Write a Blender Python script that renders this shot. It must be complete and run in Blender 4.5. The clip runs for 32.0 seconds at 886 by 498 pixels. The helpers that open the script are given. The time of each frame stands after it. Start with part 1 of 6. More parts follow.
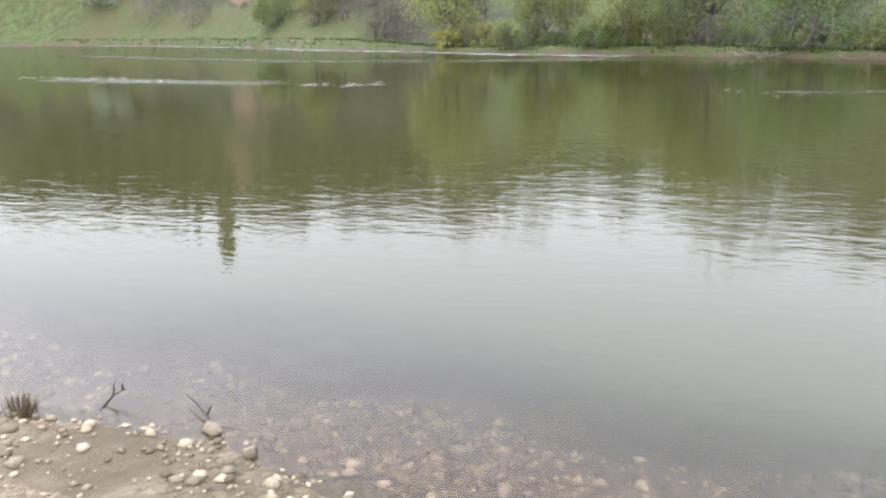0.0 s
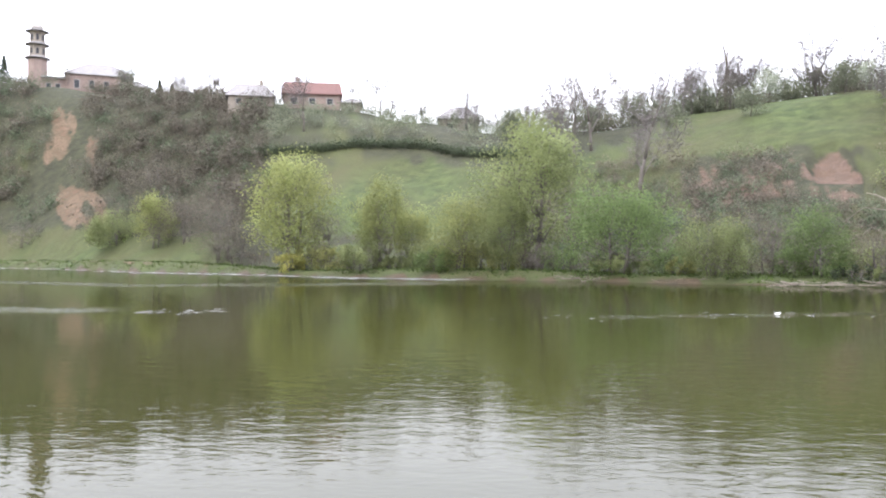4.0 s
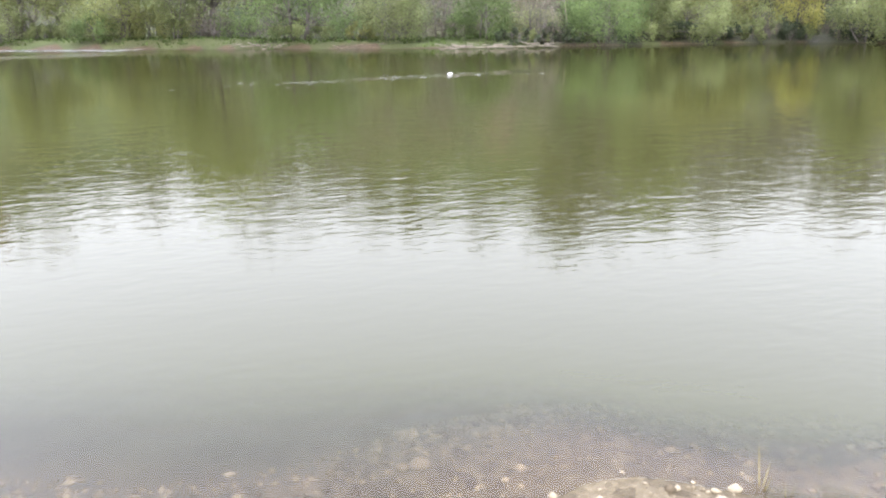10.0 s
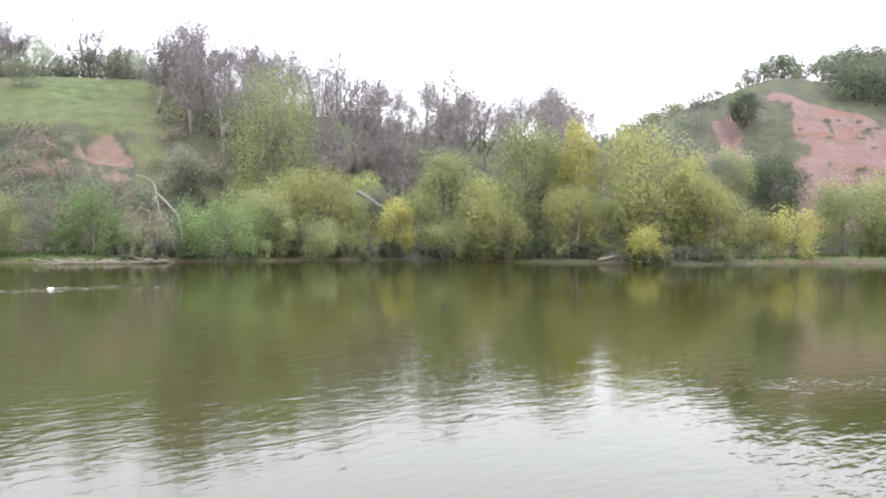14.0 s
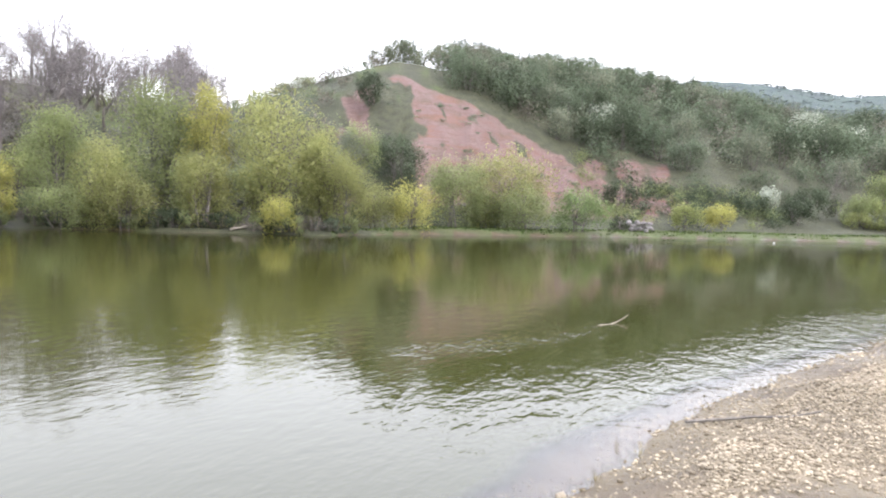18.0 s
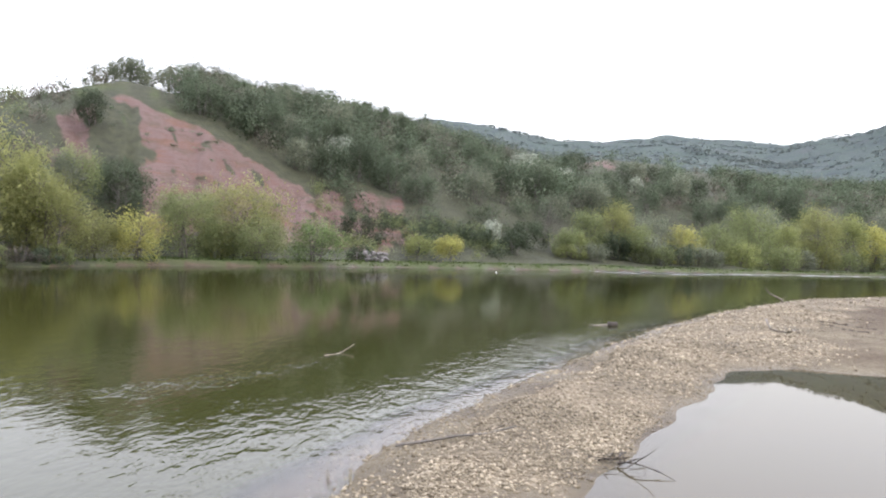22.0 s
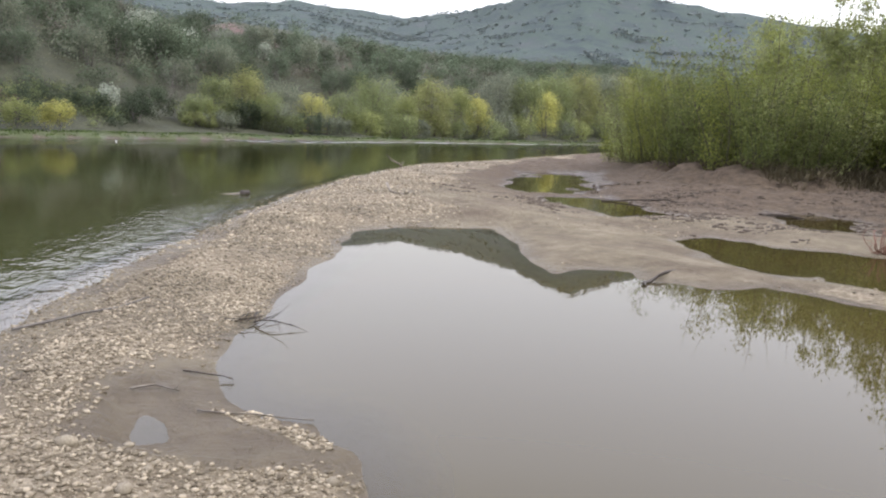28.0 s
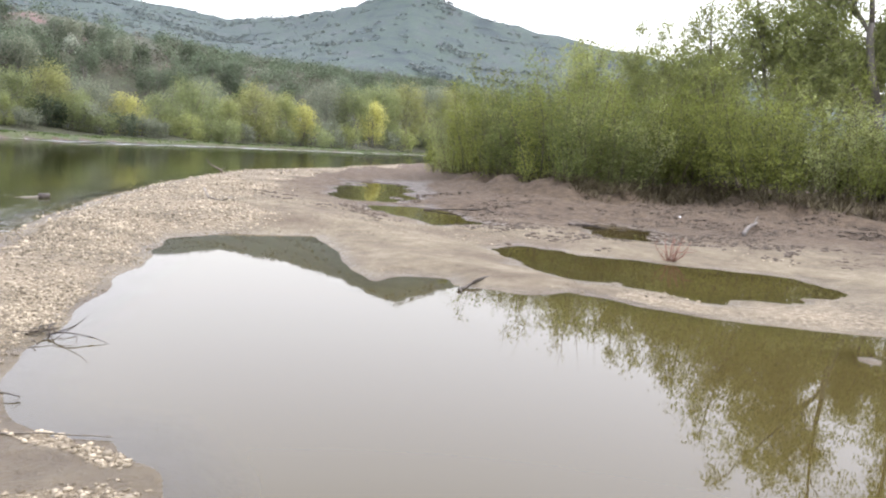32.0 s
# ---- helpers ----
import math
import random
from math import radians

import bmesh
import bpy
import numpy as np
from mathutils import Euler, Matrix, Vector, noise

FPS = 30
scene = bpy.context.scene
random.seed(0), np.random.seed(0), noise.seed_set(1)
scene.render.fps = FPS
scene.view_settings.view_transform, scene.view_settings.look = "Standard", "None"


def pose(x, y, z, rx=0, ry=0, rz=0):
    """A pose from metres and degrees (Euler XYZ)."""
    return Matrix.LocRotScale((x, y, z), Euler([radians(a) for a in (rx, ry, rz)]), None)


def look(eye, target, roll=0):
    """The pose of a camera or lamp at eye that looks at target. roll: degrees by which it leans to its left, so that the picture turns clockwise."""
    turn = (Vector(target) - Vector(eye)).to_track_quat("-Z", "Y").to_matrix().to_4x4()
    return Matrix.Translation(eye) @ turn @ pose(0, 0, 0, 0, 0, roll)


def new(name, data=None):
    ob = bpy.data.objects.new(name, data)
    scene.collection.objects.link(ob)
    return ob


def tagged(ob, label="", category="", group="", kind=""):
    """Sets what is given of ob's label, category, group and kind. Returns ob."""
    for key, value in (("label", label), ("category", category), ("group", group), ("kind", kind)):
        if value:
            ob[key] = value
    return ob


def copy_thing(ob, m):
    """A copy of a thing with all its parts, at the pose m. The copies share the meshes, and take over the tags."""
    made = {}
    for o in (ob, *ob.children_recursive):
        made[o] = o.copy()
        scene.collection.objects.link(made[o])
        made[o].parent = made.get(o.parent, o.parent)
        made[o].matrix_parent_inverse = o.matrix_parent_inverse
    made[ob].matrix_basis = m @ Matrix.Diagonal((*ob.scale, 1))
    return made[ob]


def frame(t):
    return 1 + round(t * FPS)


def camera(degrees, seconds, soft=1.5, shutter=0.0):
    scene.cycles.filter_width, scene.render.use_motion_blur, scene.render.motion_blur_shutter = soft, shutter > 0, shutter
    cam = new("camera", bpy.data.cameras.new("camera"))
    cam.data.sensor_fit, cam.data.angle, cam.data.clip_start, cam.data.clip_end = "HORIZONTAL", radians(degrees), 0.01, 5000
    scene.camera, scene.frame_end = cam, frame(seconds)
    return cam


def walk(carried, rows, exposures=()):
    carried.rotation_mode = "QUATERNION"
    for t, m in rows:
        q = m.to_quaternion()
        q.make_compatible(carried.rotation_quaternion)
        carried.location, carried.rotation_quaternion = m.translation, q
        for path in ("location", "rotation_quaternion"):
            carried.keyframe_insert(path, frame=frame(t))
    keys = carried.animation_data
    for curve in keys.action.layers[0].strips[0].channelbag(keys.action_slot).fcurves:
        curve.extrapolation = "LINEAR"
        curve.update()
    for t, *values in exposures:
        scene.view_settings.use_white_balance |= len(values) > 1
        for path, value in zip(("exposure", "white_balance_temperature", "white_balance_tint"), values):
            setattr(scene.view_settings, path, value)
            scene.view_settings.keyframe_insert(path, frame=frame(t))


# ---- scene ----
cam = camera(59.01, 32.0, soft=2.1)
PATH = [
    (0, pose(0.047, -0.012, 1.811, 74.41, 0.72, 18.84)),
    (0.5, pose(0.060, -0.028, 1.826, 76.50, 0.80, 14.13)),
    (1, pose(0.077, -0.045, 1.835, 78.72, 0.79, 12.42)),
    (1.5, pose(-0.019, 0.032, 1.904, 80.93, 0.71, 11.41)),
    (2, pose(-0.075, 0.092, 1.942, 84.61, 1.13, 12.08)),
    (2.5, pose(-0.090, 0.135, 1.948, 87.85, 1.95, 13.59)),
    (4.5, pose(0.103, 0.160, 2.075, 90.18, -0.16, 3.64)),
    (5, pose(0.096, 0.183, 2.086, 89.17, -0.30, -0.89)),
    (5.5, pose(0.107, 0.155, 2.071, 88.60, -0.11, -5.58)),
    (6, pose(0.159, 0.122, 2.048, 87.29, -0.23, -10.10)),
    (6.5, pose(0.089, 0.114, 2.025, 86.00, -0.74, -13.76)),
    (7, pose(0.001, 0.043, 1.983, 84.33, -0.36, -13.64)),
    (7.5, pose(0.028, 0.085, 1.997, 82.17, 0.55, -9.64)),
    (8, pose(0.044, 0.085, 2.001, 80.30, 1.10, -7.04)),
    (8.5, pose(0.036, 0.086, 1.977, 78.05, 1.27, -6.07)),
    (9, pose(0.022, 0.034, 1.957, 74.93, 1.50, -7.06)),
    (9.5, pose(0.010, -0.011, 1.941, 73.45, 1.67, -10.19)),
    (10, pose(-0.005, -0.020, 1.927, 73.35, 0.75, -15.14)),
    (10.5, pose(-0.021, -0.030, 1.915, 74.55, -0.45, -22.10)),
    (11, pose(-0.038, -0.043, 1.904, 75.70, -0.77, -27.77)),
    (11.5, pose(-0.034, -0.032, 1.888, 77.62, -0.53, -31.19)),
    (12, pose(0.003, 0.010, 1.875, 82.48, 0.41, -31.36)),
    (12.5, pose(-0.038, -0.019, 1.850, 86.89, 0.83, -32.59)),
    (13, pose(-0.033, 0.009, 1.853, 90.06, 0.95, -33.49)),
    (13.5, pose(0.000, 0.024, 1.822, 91.09, 0.51, -37.29)),
    (14, pose(-0.007, 0.005, 1.798, 88.95, -0.53, -42.21)),
    (14.5, pose(-0.010, -0.030, 1.812, 86.41, -0.96, -45.25)),
    (15, pose(-0.032, -0.029, 1.838, 83.68, -0.86, -46.99)),
    (15.5, pose(0.009, 0.002, 1.839, 82.43, -1.50, -52.26)),
    (17.5, pose(0.092, 0.226, 1.849, 85.97, -1.63, -67.27)),
    (18, pose(0.134, 0.192, 1.853, 87.25, -1.84, -68.71)),
    (18.5, pose(0.169, 0.162, 1.867, 88.27, -1.79, -70.59)),
    (19, pose(0.133, 0.125, 1.875, 89.43, -1.22, -70.94)),
    (19.5, pose(0.074, 0.101, 1.889, 90.50, -1.10, -73.26)),
    (20, pose(0.068, 0.062, 1.885, 90.91, -1.29, -78.05)),
    (20.5, pose(0.074, 0.039, 1.885, 90.34, -1.44, -81.06)),
    (21, pose(0.094, 0.014, 1.878, 90.15, -1.36, -83.23)),
    (21.5, pose(0.096, -0.014, 1.882, 90.06, -1.61, -84.87)),
    (22, pose(0.078, -0.058, 1.887, 90.09, -2.07, -87.57)),
    (22.5, pose(0.064, -0.095, 1.891, 90.05, -2.32, -90.00)),
    (23, pose(0.033, -0.112, 1.906, 90.14, -2.53, -92.35)),
    (23.5, pose(0.063, -0.104, 1.901, 90.03, -2.60, -96.09)),
    (24, pose(0.060, -0.114, 1.904, 90.31, -3.02, -100.92)),
    (24.5, pose(0.048, -0.115, 1.913, 90.63, -3.11, -104.32)),
    (25, pose(0.018, -0.126, 1.918, 90.98, -2.85, -107.65)),
    (25.5, pose(0.005, -0.134, 1.921, 91.07, -2.95, -110.73)),
    (27.5, pose(-0.139, -0.037, 1.894, 85.01, -2.63, -114.74)),
    (28, pose(-0.111, -0.042, 1.869, 81.52, -2.17, -113.95)),
    (28.5, pose(-0.117, -0.060, 1.848, 77.94, -1.56, -115.00)),
    (29, pose(-0.119, -0.067, 1.835, 75.43, -1.48, -116.90)),
    (29.5, pose(-0.167, -0.089, 1.846, 73.43, -1.63, -119.82)),
    (30, pose(-0.163, -0.115, 1.845, 73.26, -1.91, -124.70)),
    (30.5, pose(-0.200, -0.093, 1.861, 75.34, -2.67, -129.15)),
    (31, pose(-0.209, -0.119, 1.852, 76.91, -3.49, -131.79)),
    (31.5, pose(-0.228, -0.124, 1.859, 79.47, -4.18, -129.48)),
    (32, pose(-0.201, -0.107, 1.865, 82.81, -3.93, -126.45)),
]
walk(cam, PATH, [(0, 0.78), (1, 0.84), (2, 0.92), (2.5, 0.9), (4.5, 0.64), (6, 0.6), (8, 1.08), (11, 1.15), (12, 1.15), (13, 1.0), (15.5, 0.85), (17.5, 0.92), (18, 0.87), (19, 0.72), (20, 0.52), (21, 0.4), (25.5, 0.04), (27.5, 0.05), (29, 0.28), (31, 0.46), (32, 0.62)])

# ---- world and light: a bright overcast spring sky with a weak, wide sun ----
SUN_ELEV, SUN_AZ = radians(48), radians(205)
world = bpy.data.worlds.new("overcast_sky")
scene.world = world
world.use_nodes = True
wn, wl = world.node_tree.nodes, world.node_tree.links
sky = wn.new("ShaderNodeTexSky")
sky.sky_type, sky.sun_disc = "NISHITA", False
sky.sun_elevation, sky.sun_rotation = SUN_ELEV, SUN_AZ
sky.dust_density, sky.air_density = 6.0, 1.0
cloud = wn.new("ShaderNodeMixRGB")          # the cloud layer evens the blue out
cloud.blend_type = "MIX"
cloud.inputs[0].default_value = 0.78
dome, upward, veil = wn.new("ShaderNodeTexCoord"), wn.new("ShaderNodeSeparateXYZ"), wn.new("ShaderNodeValToRGB")
wl.new(dome.outputs["Generated"], upward.inputs[0])
wl.new(upward.outputs["Z"], veil.inputs[0])
veil.color_ramp.elements[0].position, veil.color_ramp.elements[0].color = 0.06, (10.2, 10.1, 9.9, 1)      # an overcast sky is brighter and cooler overhead
veil.color_ramp.elements[1].position, veil.color_ramp.elements[1].color = 0.40, (17.2, 17.5, 21.0, 1)
wl.new(veil.outputs[0], cloud.inputs[2])
wl.new(sky.outputs[0], cloud.inputs[1])
wl.new(cloud.outputs[0], wn["Background"].inputs[0])
wn["Background"].inputs[1].default_value = 0.168

sun = new("sun", bpy.data.lights.new("sun", "SUN"))
sun.data.energy, sun.data.angle, sun.data.color = 0.9, radians(40), (1.0, 0.95, 0.88)
sun.matrix_world = look((0, 0, 300), (300 * math.sin(SUN_AZ) * -0.9, 300 * math.cos(SUN_AZ) * -0.9, 0))


# ---- materials ----
def material(name):
    m = bpy.data.materials.new(name)
    m.use_nodes = True
    m.node_tree.nodes["Principled BSDF"].inputs["Specular IOR Level"].default_value = 0.25
    return m, m.node_tree.nodes, m.node_tree.links, m.node_tree.nodes["Principled BSDF"]


def ramp(nodes, stops):
    r = nodes.new("ShaderNodeValToRGB")
    e = r.color_ramp.elements
    while len(e) < len(stops):
        e.new(0.5)
    for el, (p, c) in zip(e, stops):
        el.position, el.color = p, (*c, 1)
    return r


def noise_tex(nodes, links, scale, detail=6, rough=0.6, stretch=None, space="Object"):
    co = nodes.new("ShaderNodeTexCoord")
    n = nodes.new("ShaderNodeTexNoise")
    n.inputs["Scale"].default_value, n.inputs["Detail"].default_value, n.inputs["Roughness"].default_value = scale, detail, rough
    if stretch:
        mp = nodes.new("ShaderNodeMapping")
        mp.inputs["Scale"].default_value = stretch
        links.new(co.outputs[space], mp.inputs[0])
        links.new(mp.outputs[0], n.inputs[0])
    else:
        links.new(co.outputs[space], n.inputs[0])
    return n


def grained(name, dark, light, scale, rough=0.85, bump=0.3, stretch=None, fine=None, depth=0.02, vary=0.0):
    """A rough natural surface: two colours mixed by noise at two scales, with a bump."""
    m, n, l, b = material(name)
    t1 = noise_tex(n, l, scale, stretch=stretch)
    t2 = noise_tex(n, l, fine or scale * 9, 4, stretch=stretch)
    mix = n.new("ShaderNodeMath")
    mix.operation = "MULTIPLY_ADD"
    mix.inputs[1].default_value = 0.45
    l.new(t2.outputs[0], mix.inputs[0])
    half = n.new("ShaderNodeMath")
    half.operation = "MULTIPLY"
    half.inputs[1].default_value = 0.55
    l.new(t1.outputs[0], half.inputs[0])
    l.new(half.outputs[0], mix.inputs[2])
    r = ramp(n, [(0.34, dark), (0.66, light)])
    l.new(mix.outputs[0], r.inputs[0])
    last = r.outputs[0]
    if vary:
        info = n.new("ShaderNodeObjectInfo")
        hsv = n.new("ShaderNodeHueSaturation")
        mr = n.new("ShaderNodeMapRange")
        mr.inputs[3].default_value, mr.inputs[4].default_value = 1 - vary, 1 + vary
        l.new(info.outputs["Random"], mr.inputs[0])
        l.new(mr.outputs[0], hsv.inputs["Value"])
        l.new(last, hsv.inputs["Color"])
        last = hsv.outputs[0]
    l.new(last, b.inputs["Base Color"])
    b.inputs["Roughness"].default_value = rough
    bp = n.new("ShaderNodeBump")
    bp.inputs["Strength"].default_value, bp.inputs["Distance"].default_value = bump, depth
    l.new(mix.outputs[0], bp.inputs["Height"])
    l.new(bp.outputs[0], b.inputs["Normal"])
    return m


def leaves_mat(name, dark, light, glow=0.42):
    """Thin leaves: each leaf has its own shade, and light comes through it."""
    m, n, l, b = material(name)
    geo, info = n.new("ShaderNodeNewGeometry"), n.new("ShaderNodeObjectInfo")
    r = ramp(n, [(0.0, dark), (1.0, light)])
    hsv = n.new("ShaderNodeHueSaturation")
    mr = n.new("ShaderNodeMapRange")
    mr.inputs[3].default_value, mr.inputs[4].default_value = 0.85, 1.15
    l.new(geo.outputs["Random Per Island"], r.inputs[0])
    l.new(info.outputs["Random"], mr.inputs[0])
    tuft, span, both = noise_tex(n, l, 0.55, 3), n.new("ShaderNodeMapRange"), n.new("ShaderNodeMath")
    span.inputs[1].default_value, span.inputs[2].default_value, span.inputs[3].default_value, span.inputs[4].default_value = 0.35, 0.65, 0.74, 1.26
    both.operation = "MULTIPLY"          # some sprays are younger and paler than others
    l.new(tuft.outputs[0], span.inputs[0])
    l.new(span.outputs[0], both.inputs[0])
    l.new(mr.outputs[0], both.inputs[1])
    l.new(both.outputs[0], hsv.inputs["Value"])
    l.new(r.outputs[0], hsv.inputs["Color"])
    l.new(hsv.outputs[0], b.inputs["Base Color"])
    b.inputs["Roughness"].default_value = 0.7
    b.inputs["Specular IOR Level"].default_value = 0.08
    tr, mx = n.new("ShaderNodeBsdfTranslucent"), n.new("ShaderNodeMixShader")
    mx.inputs[0].default_value = glow
    l.new(hsv.outputs[0], tr.inputs[0])
    l.new(b.outputs[0], mx.inputs[1])
    l.new(tr.outputs[0], mx.inputs[2])
    l.new(mx.outputs[0], n["Material Output"].inputs[0])
    return m


LEAF_GREEN = leaves_mat("willow_leaves", (0.204, 0.233, 0.104), (0.265, 0.303, 0.135), 0.56)
LEAF_FRESH = leaves_mat("fresh_green_leaves", (0.154, 0.210, 0.084), (0.201, 0.272, 0.109), 0.56)
LEAF_YELLOW = leaves_mat("yellow_green_leaves", (0.362, 0.352, 0.111), (0.473, 0.459, 0.149), 0.56)
LEAF_LIME = leaves_mat("lime_leaves", (0.244, 0.265, 0.103), (0.316, 0.346, 0.134), 0.54)
LEAF_DARK = leaves_mat("dark_green_leaves", (0.060, 0.077, 0.045), (0.088, 0.111, 0.065), 0.42)
LEAF_GREY = leaves_mat("grey_green_leaves", (0.172, 0.188, 0.128), (0.222, 0.243, 0.166), 0.49)
BLOSSOM = leaves_mat("white_blossom", (0.30, 0.34, 0.25), (0.52, 0.55, 0.44), 0.3)
TWIGS = leaves_mat("budding_brown_twigs", (0.128, 0.113, 0.088), (0.190, 0.170, 0.132), 0.3)
# the two ridge leaf colours carry aerial haze: greyed and blued
LEAF_FAR = leaves_mat("haze_blue_woods", (0.117, 0.140, 0.138), (0.148, 0.172, 0.162), 0.3)
LEAF_HAZE = leaves_mat("haze_pale_bushes", (0.148, 0.172, 0.156), (0.187, 0.207, 0.180), 0.3)
LEAF_WOOD = leaves_mat("hill_wood_leaves", (0.109, 0.135, 0.084), (0.140, 0.175, 0.109), 0.44)
LEAF_OLIVE = leaves_mat("olive_leaves", (0.245, 0.253, 0.101), (0.318, 0.328, 0.130), 0.54)
LEAF_THICKET = leaves_mat("narrow_willow_leaves", (0.147, 0.172, 0.041), (0.240, 0.263, 0.065), 0.5)
LEAF_SHRUB = leaves_mat("deep_green_willow_leaves", (0.101, 0.124, 0.039), (0.173, 0.200, 0.060), 0.45)
PALE_TWIGS = leaves_mat("pale_budding_twigs", (0.135, 0.125, 0.100), (0.200, 0.188, 0.160), 0.2)
TWIG_BARK = grained("brown_twig_bark", (0.12, 0.105, 0.10), (0.21, 0.19, 0.18), 3)
FALLEN = grained("weathered_fallen_wood", (0.19, 0.165, 0.135), (0.36, 0.325, 0.28), 4, bump=0.4, stretch=(1, 1, 0.3))
TWIG_HAZE = leaves_mat("thin_brown_twigs", (0.140, 0.127, 0.120), (0.205, 0.188, 0.178), 0.3)
STEM = grained("willow_stem_bark", (0.05, 0.043, 0.028), (0.11, 0.095, 0.065), 5)
BARK = grained("grey_bark", (0.085, 0.075, 0.065), (0.19, 0.172, 0.15), 3, bump=0.5, stretch=(1, 1, 0.25))
BARK_PALE = grained("bleached_wood", (0.105, 0.092, 0.07), (0.25, 0.22, 0.18), 4, bump=0.4, stretch=(1, 1, 0.3))
BARK_DARK = grained("wet_dark_wood", (0.02, 0.016, 0.012), (0.08, 0.065, 0.05), 6, 0.6, stretch=(1, 1, 0.3))


def ground_mat():
    """Ground cover by three painted masks: bare clay, gravel and mud, over grass with worn patches."""
    m, n, l, b = material("ground_cover")
    big, mid, fine = noise_tex(n, l, 0.06, 5), noise_tex(n, l, 0.7, 6), noise_tex(n, l, 9.0, 5)

    def blend(f, a, c):
        mx = n.new("ShaderNodeMixRGB")
        l.new(f, mx.inputs[0])
        l.new(a, mx.inputs[1])
        l.new(c, mx.inputs[2])
        return mx.outputs[0]

    def mask(name):
        at = n.new("ShaderNodeAttribute")
        at.attribute_name = name
        add = n.new("ShaderNodeMath")          # frayed edges
        add.operation = "MULTIPLY_ADD"
        add.inputs[1].default_value = 0.7
        l.new(mid.outputs[0], add.inputs[0])
        l.new(at.outputs["Fac"], add.inputs[2])
        mr = n.new("ShaderNodeMapRange")
        mr.inputs[1].default_value, mr.inputs[2].default_value = 0.75, 0.95
        l.new(add.outputs[0], mr.inputs[0])
        return mr.outputs[0]

    grass_a = ramp(n, [(0.32, (0.026, 0.040, 0.012)), (0.5, (0.055, 0.078, 0.024)), (0.66, (0.080, 0.108, 0.034))])
    l.new(mid.outputs[0], grass_a.inputs[0])
    grass_b = ramp(n, [(0.3, (0.044, 0.041, 0.019)), (0.7, (0.098, 0.098, 0.041))])
    l.new(fine.outputs[0], grass_b.inputs[0])
    pick = ramp(n, [(0.32, (0, 0, 0)), (0.68, (1, 1, 1))])
    l.new(big.outputs[0], pick.inputs[0])
    c = blend(pick.outputs[0], grass_a.outputs[0], grass_b.outputs[0])
    scrub = ramp(n, [(0.3, (0.026, 0.028, 0.016)), (0.7, (0.060, 0.062, 0.032))])
    l.new(mid.outputs[0], scrub.inputs[0])
    c = blend(mask("scrub"), c, scrub.outputs[0])
    band = noise_tex(n, l, 0.16, 8, 0.74, stretch=(1, 1, 6))
    clay = ramp(n, [(0.28, (0.076, 0.042, 0.027)), (0.38, (0.134, 0.073, 0.050)), (0.45, (0.116, 0.070, 0.058)), (0.52, (0.133, 0.091, 0.079)), (0.58, (0.097, 0.059, 0.046)), (0.66, (0.136, 0.081, 0.059)), (0.76, (0.088, 0.055, 0.038))])
    l.new(band.outputs[0], clay.inputs[0])
    gully = noise_tex(n, l, 0.32, 8, 0.72, stretch=(1, 1, 1.6))
    worn, cut = n.new("ShaderNodeMixRGB"), ramp(n, [(0.52, (0, 0, 0)), (0.64, (1, 1, 1))])
    worn.inputs[2].default_value = (0.060, 0.052, 0.028, 1)
    l.new(gully.outputs[0], cut.inputs[0])
    some = n.new("ShaderNodeMath")
    some.operation = "MULTIPLY"
    some.inputs[1].default_value = 0.55
    l.new(cut.outputs[0], some.inputs[0])
    l.new(some.outputs[0], worn.inputs[0])
    l.new(clay.outputs[0], worn.inputs[1])
    ochre, tan = n.new("ShaderNodeAttribute"), ramp(n, [(0.34, (0.080, 0.056, 0.035)), (0.44, (0.150, 0.106, 0.068)), (0.52, (0.090, 0.070, 0.042)), (0.60, (0.128, 0.082, 0.052)), (0.7, (0.165, 0.122, 0.082))])
    ochre.attribute_name = "ochre"
    l.new(gully.outputs[0], tan.inputs[0])
    c = blend(mask("clay"), c, blend(ochre.outputs["Fac"], worn.outputs[0], tan.outputs[0]))
    # aerial haze painted into the ridge ground: blue-grey colours far off
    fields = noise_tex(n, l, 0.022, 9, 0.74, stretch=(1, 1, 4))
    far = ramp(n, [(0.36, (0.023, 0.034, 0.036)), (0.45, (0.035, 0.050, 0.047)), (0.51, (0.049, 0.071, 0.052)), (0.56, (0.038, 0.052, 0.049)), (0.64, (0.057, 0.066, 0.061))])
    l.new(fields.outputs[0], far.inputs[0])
    c = blend(mask("distance_haze"), c, far.outputs[0])
    lumpy = noise_tex(n, l, 3.2, 7, 0.75)
    mud = ramp(n, [(0.34, (0.098, 0.077, 0.049)), (0.5, (0.172, 0.142, 0.091)), (0.64, (0.262, 0.224, 0.154))])
    crust = n.new("ShaderNodeMath")
    crust.operation = "MULTIPLY_ADD"
    crust.inputs[1].default_value = 0.55
    l.new(lumpy.outputs[0], crust.inputs[0])
    partly = n.new("ShaderNodeMath")
    partly.operation = "MULTIPLY"
    partly.inputs[1].default_value = 0.45
    l.new(mid.outputs[0], partly.inputs[0])
    l.new(partly.outputs[0], crust.inputs[2])
    l.new(crust.outputs[0], mud.inputs[0])
    damp, where = noise_tex(n, l, 0.32, 6, 0.65), ramp(n, [(0.45, (0, 0, 0)), (0.62, (1, 1, 1))])
    l.new(damp.outputs[0], where.inputs[0])
    silt = n.new("ShaderNodeMixRGB")
    silt.inputs[2].default_value = (0.085, 0.060, 0.040, 1)
    part_of = n.new("ShaderNodeMath")
    part_of.operation = "MULTIPLY"
    part_of.inputs[1].default_value = 0.5
    l.new(where.outputs[0], part_of.inputs[0])
    l.new(part_of.outputs[0], silt.inputs[0])
